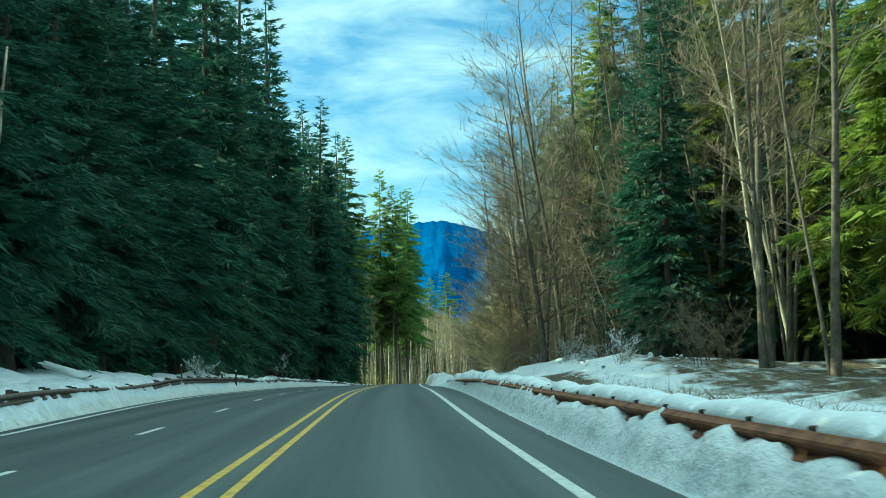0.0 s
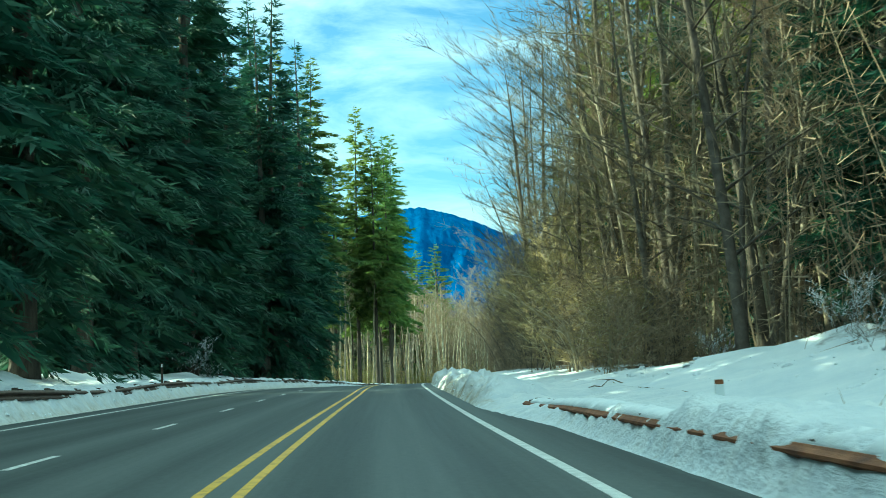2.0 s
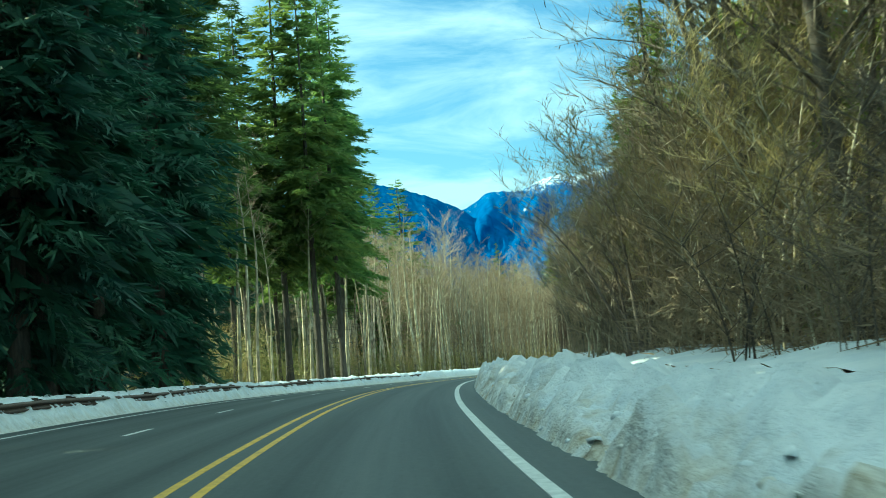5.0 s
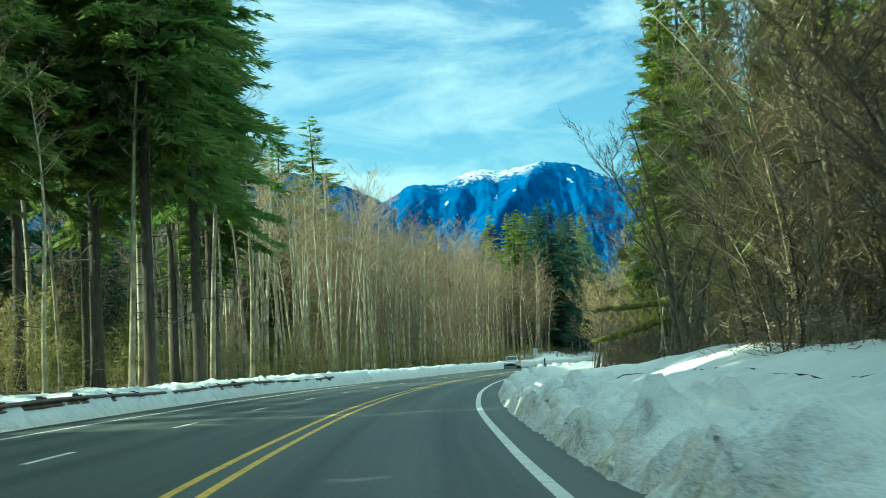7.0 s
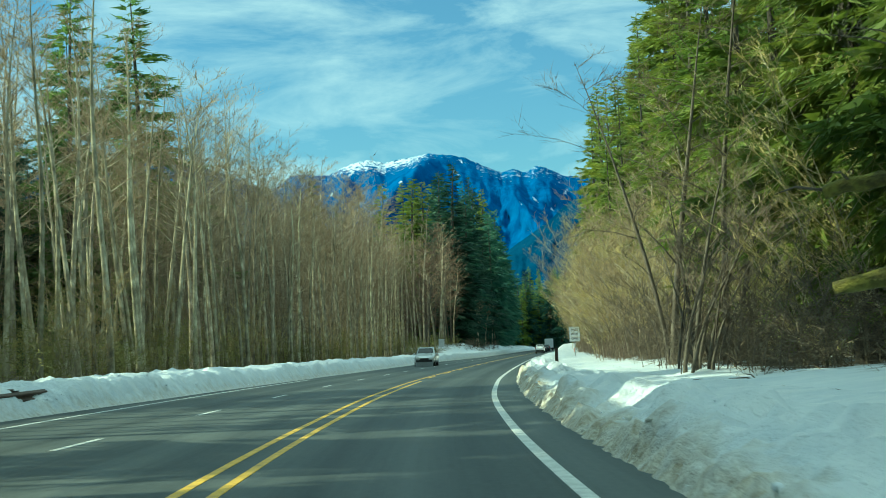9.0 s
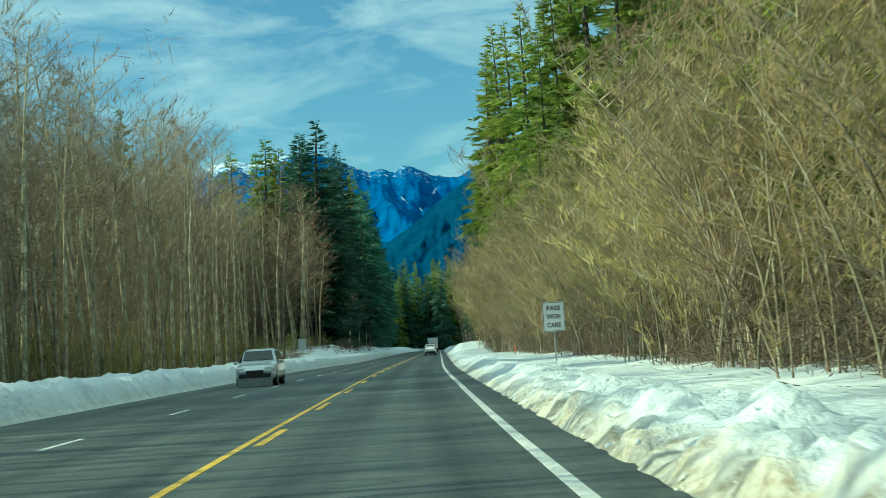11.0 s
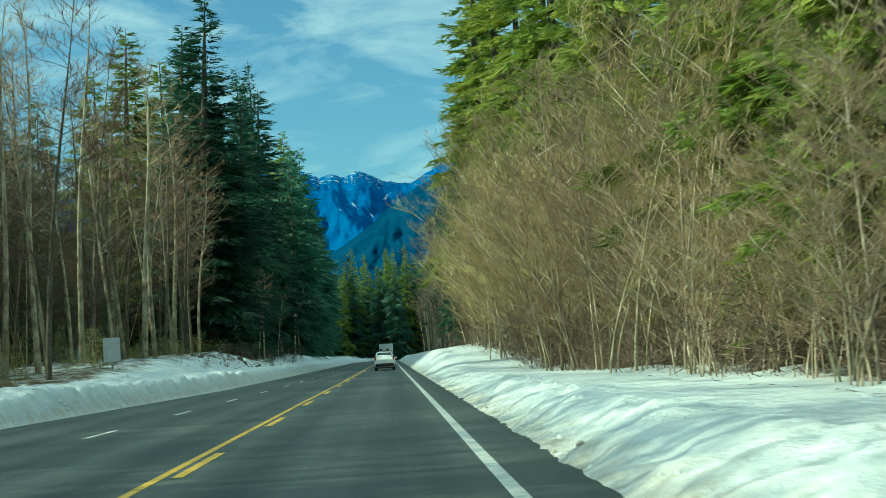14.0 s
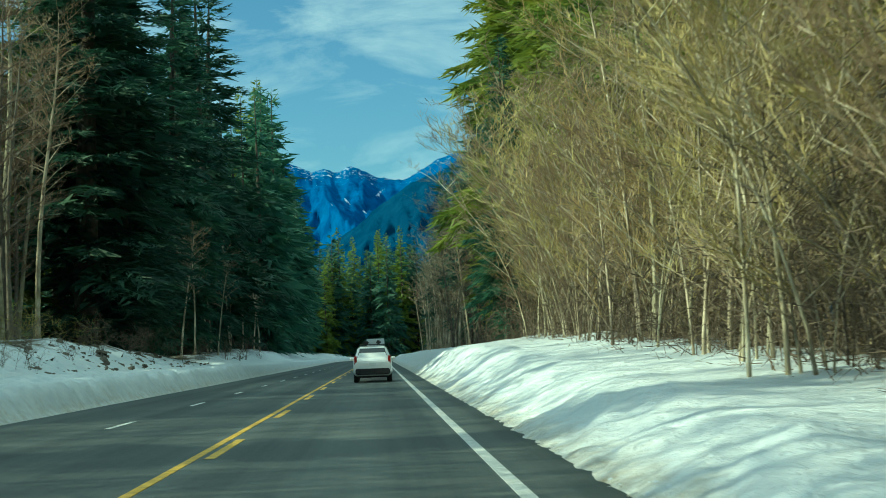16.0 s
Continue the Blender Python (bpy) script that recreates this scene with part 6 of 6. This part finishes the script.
vehicle("car", on_road(384.5, -4.9, 0, 180), CAR_SILVER, "silver-white compact crossover coming the other way", 4.55, 1.84, 1.66)


def box_truck(m, label):
    root = empty("truck", m)
    part("cargo_box", box_bm((2.4, 6.2, 2.5), (0, -1.2, 2.15), 0.04, 2), CAR_WHITE, root)
    part("cab", box_bm((2.1, 1.9, 1.7), (0, 3.0, 1.45), 0.15, 3), CAR_WHITE, root)
    part("windscreen", box_bm((1.8, 0.06, 0.7), (0, 3.95, 1.8), 0.02), CAR_GLASS, root)
    part("chassis", box_bm((1.0, 8.0, 0.25), (0, -0.3, 0.72), 0.02), BLACK, root)
    part("rear_bumper", box_bm((2.2, 0.12, 0.2), (0, -4.3, 0.6), 0.02), BLACK, root)
    for x in (-0.95, 0.95):
        part("tail_lamp", box_bm((0.2, 0.06, 0.14), (x, -4.33, 0.85), 0.01), RED_LENS, root, "red tail lamp")
        for y in (-2.8, 2.8):
            wheel(root, x, y, 0.42, 0.28)
    return tagged(root, label, "truck")


box_truck(on_road(660, 2.0), "white box truck far ahead on the highway")


# ---------------------------------------------------------------- fallen wood and roadside odds and ends
def limb_object(name, pts, radii, mat, label, category, sides=7):
    """A bent limb or trunk through points, with knots and swellings along it."""
    pts, fine_pts, fine_r = [Vector(p) for p in pts], [], []
    for k in range(len(pts) - 1):
        for f in (0.0, 0.33, 0.67):
            fine_pts.append(pts[k].lerp(pts[k + 1], f))
            fine_r.append(radii[k] + (radii[k + 1] - radii[k]) * f)
    fine_pts.append(pts[-1])
    fine_r.append(radii[-1])
    big = max(radii)
    fine_r = [r * (1 + 0.22 * noise.noise(p * 1.7)) for p, r in zip(fine_pts, fine_r)]
    verts, faces = [], []
    tube(fine_pts, fine_r, sides, verts, faces)
    faces.append(tuple(range(len(verts) - sides, len(verts))))
    for v in verts:
        v += Vector((noise.noise(v * 2.0), noise.noise(v * 2.0 + Vector((9, 0, 0))), noise.noise(v * 2.0 + Vector((0, 9, 0))))) * min(0.14, 0.5 * big)
    return tagged(mesh_object(name, verts, faces, mat, smooth=True), label, category)


def at3(s, lat, z):
    x, y = road_xy(s, lat)
    return (float(x), float(y), z + float(road_z(s)))


limb_object("mossy_trunk", [at3(280, 22.0, ground_rel(280, 22.0) - 0.3), at3(281, 18.5, 3.6), at3(282.3, 15.8, 4.1), at3(283.5, 13.6, 4.15), at3(284.8, 11.4, 3.95), at3(285.6, 10.0, 3.85), at3(286, 9.1, 3.75)], (0.3, 0.3, 0.27, 0.25, 0.21, 0.16, 0.1), MOSS, "thick moss-covered trunk fallen across saplings", "fallen tree", 9)
limb_object("mossy_trunk", [at3(282, 17.0, 3.75), at3(282.6, 15.2, 3.5), at3(283.6, 13.2, 3.15), at3(284.4, 11.2, 2.55), at3(284.8, 9.8, 2.2), at3(285, 8.9, 2.05)], (0.24, 0.23, 0.22, 0.2, 0.17, 0.11), MOSS, "drooping moss-covered trunk resting on another", "fallen tree", 9)
limb_object("dead_trunk", [at3(283.5, 11.6, ground_rel(283.5, 11.6) - 0.3), at3(283.3, 12.6, 1.2), at3(283, 14.0, 2.6), at3(282.6, 15.6, 3.8)], (0.16, 0.15, 0.13, 0.09), DARK_BARK, "dark leaning trunk propping up mossy logs", "fallen tree")
limb_object("broken_stump", [at3(283.8, 13.4, ground_rel(283.8, 13.4) - 0.3), at3(283.7, 13.1, 0.7), at3(283.6, 12.7, 1.3)], (0.14, 0.12, 0.07), DARK_BARK, "short broken stump leaning in snow", "stump")
for k in range(9):
    a = R.uniform(0, 6.28)
    p = Vector(at3(286 - 0.1 * k, 9.1 + 0.5 * k, 3.8 + 0.03 * k))
    d = Vector((math.cos(a), math.sin(a), R.uniform(-0.5, 0.6))) * R.uniform(0.6, 1.4)
    limb_object("branch", [p, p + d * 0.6 + Vector((0, 0, 0.1)), p + d], (0.03, 0.02, 0.006), DARK_BARK, "dead side branch of a fallen trunk", "branch", 4)
limb_object("pale_snag", [at3(47, -12.6, ground_rel(47, -12.6) - 0.3), at3(47, -12.7, 1.9), at3(47.2, -12.0, 3.6), at3(47.4, -11.6, 6.4), at3(47.6, -11.3, 9.5), at3(47.8, -11.1, 12.5)], (0.16, 0.14, 0.12, 0.1, 0.08, 0.03), ALDER_BARK, "pale crooked birch trunk in front of dark firs", "tree")
limb_object("fallen_log", [at3(464, 13.5, ground_rel(464, 13.5) - 0.3), at3(470, 12.2, 1.8), at3(477, 11.3, 3.5), at3(482, 10.9, 4.4), at3(487, 10.5, 5.2)], (0.2, 0.18, 0.16, 0.13, 0.08), DARK_BARK, "dark broken trunk caught in the thicket", "fallen tree")
for s, lat, n, r in ((152, 8.5, 5, 0.5), (206, 6.4, 6, 0.55), (217, 7.4, 5, 0.7), (244, 6.6, 7, 0.5), (292, 8.6, 5, 0.7), (100, 8.2, 7, 0.8), (121, 7.5, 5, 0.6), (296, 7.5, 5, 0.6)):
    for k in range(n // 2):
        a, g = R.uniform(0, 6.28), ground_at(s, lat)
        x, y = road_xy(s + R.uniform(-r, r), lat + R.uniform(-r, r))
        p = Vector((float(x), float(y), g - 0.08))
        d = Vector((math.cos(a), math.sin(a), R.uniform(0.08, 0.4)))
        ln = R.uniform(0.7, 1.8)
        limb_object("branch", [p, p + d * ln * 0.5, p + d * ln + Vector((0, 0, -0.15 * ln))], (0.022, 0.016, 0.005), DARK_BARK, "dark broken branch sticking out of the snow", "branch", 4)


def culvert(s, lat, radius, label):
    """The end of a ribbed drain pipe in the bank, with its mouth towards the road."""
    bm = bmesh.new()
    seg, rings = 18, []
    for x, r in ((1.6, 0.9), (0.04, 0.9), (0.0, 0.95), (0.0, 1.04), (0.05, 1.08), (0.12, 1.02), (0.2, 1.08), (0.28, 1.02), (0.36, 1.08), (1.6, 1.05)):
        rings.append([bm.verts.new((x, r * radius * math.cos(2 * math.pi * k / seg), r * radius * math.sin(2 * math.pi * k / seg))) for k in range(seg)])
    for a, b in zip(rings, rings[1:]):
        for k in range(seg):
            bm.faces.new((a[k], a[(k + 1) % seg], b[(k + 1) % seg], b[k]))
    bm.faces.new(rings[0])
    bmesh.ops.recalc_face_normals(bm, faces=bm.faces)
    me = bpy.data.meshes.new("culvert_pipe")
    bm.to_mesh(me)
    bm.free()
    me.materials.append(BLACK)
    ob = new("culvert_pipe", me)
    ob.matrix_basis = on_road(s, lat, radius * 0.72, 6)
    return tagged(ob, label, "drain pipe")


culvert(117.0, float(right_edge(117.0)) + 0.85, 0.25, "dark ribbed drain pipe opening in a hollowed snow bank")
twig_wood(116.2, 121.0, float(right_edge(118)) + 0.5, float(right_edge(118)) + 1.1, 1.0, 700, DISTANT_TWIG, "dry brown grass in the hollow of the snow bank", 46, width=0.006, each=9)


# long thin branches blown down onto the bank
for s, lat, along, out, lift in ((256.2, 5.6, 2.4, -0.5, 0.35), (257.2, 6.2, -1.8, 0.7, 0.5), (258.4, 6.6, 2.0, 0.9, 0.28), (262.0, 6.9, 1.5, -0.4, 0.4), (296.5, 6.8, 2.2, 0.8, 0.12), (297.6, 6.4, -1.6, 0.5, 0.14), (207.0, 6.6, 2.6, 0.3, 0.22), (246.5, 6.0, 1.8, 0.6, 0.35)):
    line, u = [], [k / 8 for k in range(9)]
    for k in u:
        p, q = s + along * k, lat + out * (k + 0.12 * math.sin(7 * k + s))
        line.append(at3(p, q, ground_rel(p, q) - 0.05 + 0.4 * lift * math.sin(math.pi * min(1, k * 0.9 + 0.06)) + 0.03 * math.sin(11 * k + lat)))
    limb_object("branch", line, tuple(0.016 - 0.012 * k for k in u), DARK_BARK, "long thin dark branch lying over the snow bank", "branch", 4)


# lumps of ice and snow thrown up by the plough
def rubble(places, seed, label, mat, sunk=0.06):
    """Broken lumps lying at (s, lat, size) places on the banks, as one mesh."""
    g = random.Random(seed)
    base = [Vector(v).normalized() for v in ((0, 0, 1), (0.9, 0, 0.35), (0.28, 0.85, 0.35), (-0.73, 0.53, 0.35), (-0.73, -0.53, 0.35), (0.28, -0.85, 0.35), (0.73, 0.53, -0.4), (-0.28, 0.85, -0.4), (-0.9, 0, -0.4), (-0.28, -0.85, -0.4), (0.73, -0.53, -0.4))]
    tri = ((0, 1, 2), (0, 2, 3), (0, 3, 4), (0, 4, 5), (0, 5, 1), (1, 6, 2), (2, 7, 3), (3, 8, 4), (4, 9, 5), (5, 10, 1), (2, 6, 7), (3, 7, 8), (4, 8, 9), (5, 9, 10), (1, 10, 6))
    verts, faces = [], []
    for s, lat, size in places:
        x, y = road_xy(s, lat)
        o = Vector((float(x), float(y), ground_at(s, lat) - size * sunk))
        sc = Vector((g.uniform(0.7, 1.3), g.uniform(0.7, 1.3), g.uniform(0.5, 0.9))) * size * 0.5
        rot = Euler((g.uniform(-0.5, 0.5), g.uniform(-0.5, 0.5), g.uniform(0, 6.28))).to_matrix()
        i = len(verts)
        for v in base:
            p = v * g.uniform(0.75, 1.2)
            verts.append(o + rot @ Vector((p.x * sc.x, p.y * sc.y, p.z * sc.z)))
        faces += [(i + a, i + b, i + c) for a, b, c in tri]
    return tagged(mesh_object("snow_rubble", verts, faces, mat, smooth=True), label, "snow", kind="stuff")


def scatter(g, n, s0, s1, side, lo, hi, big):
    """Places of lumps, most of them small and near the foot of the bank."""
    out = []
    for k in range(n):
        s = g.uniform(s0, s1)
        e = lo + (hi - lo) * g.random() ** 1.6
        out.append((s, float(right_edge(s)) + e if side > 0 else float(left_edge(s)) - e, big * (0.2 + 0.8 * g.random() ** 3)))
    return out


G = random.Random(5)
rubble(scatter(G, 800, 96, 335, 1, 0.15, 2.6, 0.17) + scatter(G, 400, 335, 480, 1, 0.15, 0.9, 0.14), 6, "broken lumps of ploughed snow on the bank", SNOW_CAP, 0.2)
rubble(scatter(G, 450, 96, 480, 1, 0.08, 0.45, 0.15), 7, "dirty ice lumps along the asphalt edge", DIRTY_ICE)
rubble(scatter(G, 1500, 10, 480, -1, 0.15, 1.4, 0.18), 8, "broken lumps of snow along the far bank", SNOW_CAP)
rubble(scatter(G, 260, 512, 566, -1, 3.0, 7.0, 0.6), 9, "dark clods and rocks on the snowy cutting", ROCK)
rubble(scatter(G, 420, 58, 112, 1, 5.5, 12.0, 0.34), 10, "rough snow lumps on the mound behind the marsh", SNOW_CAP)
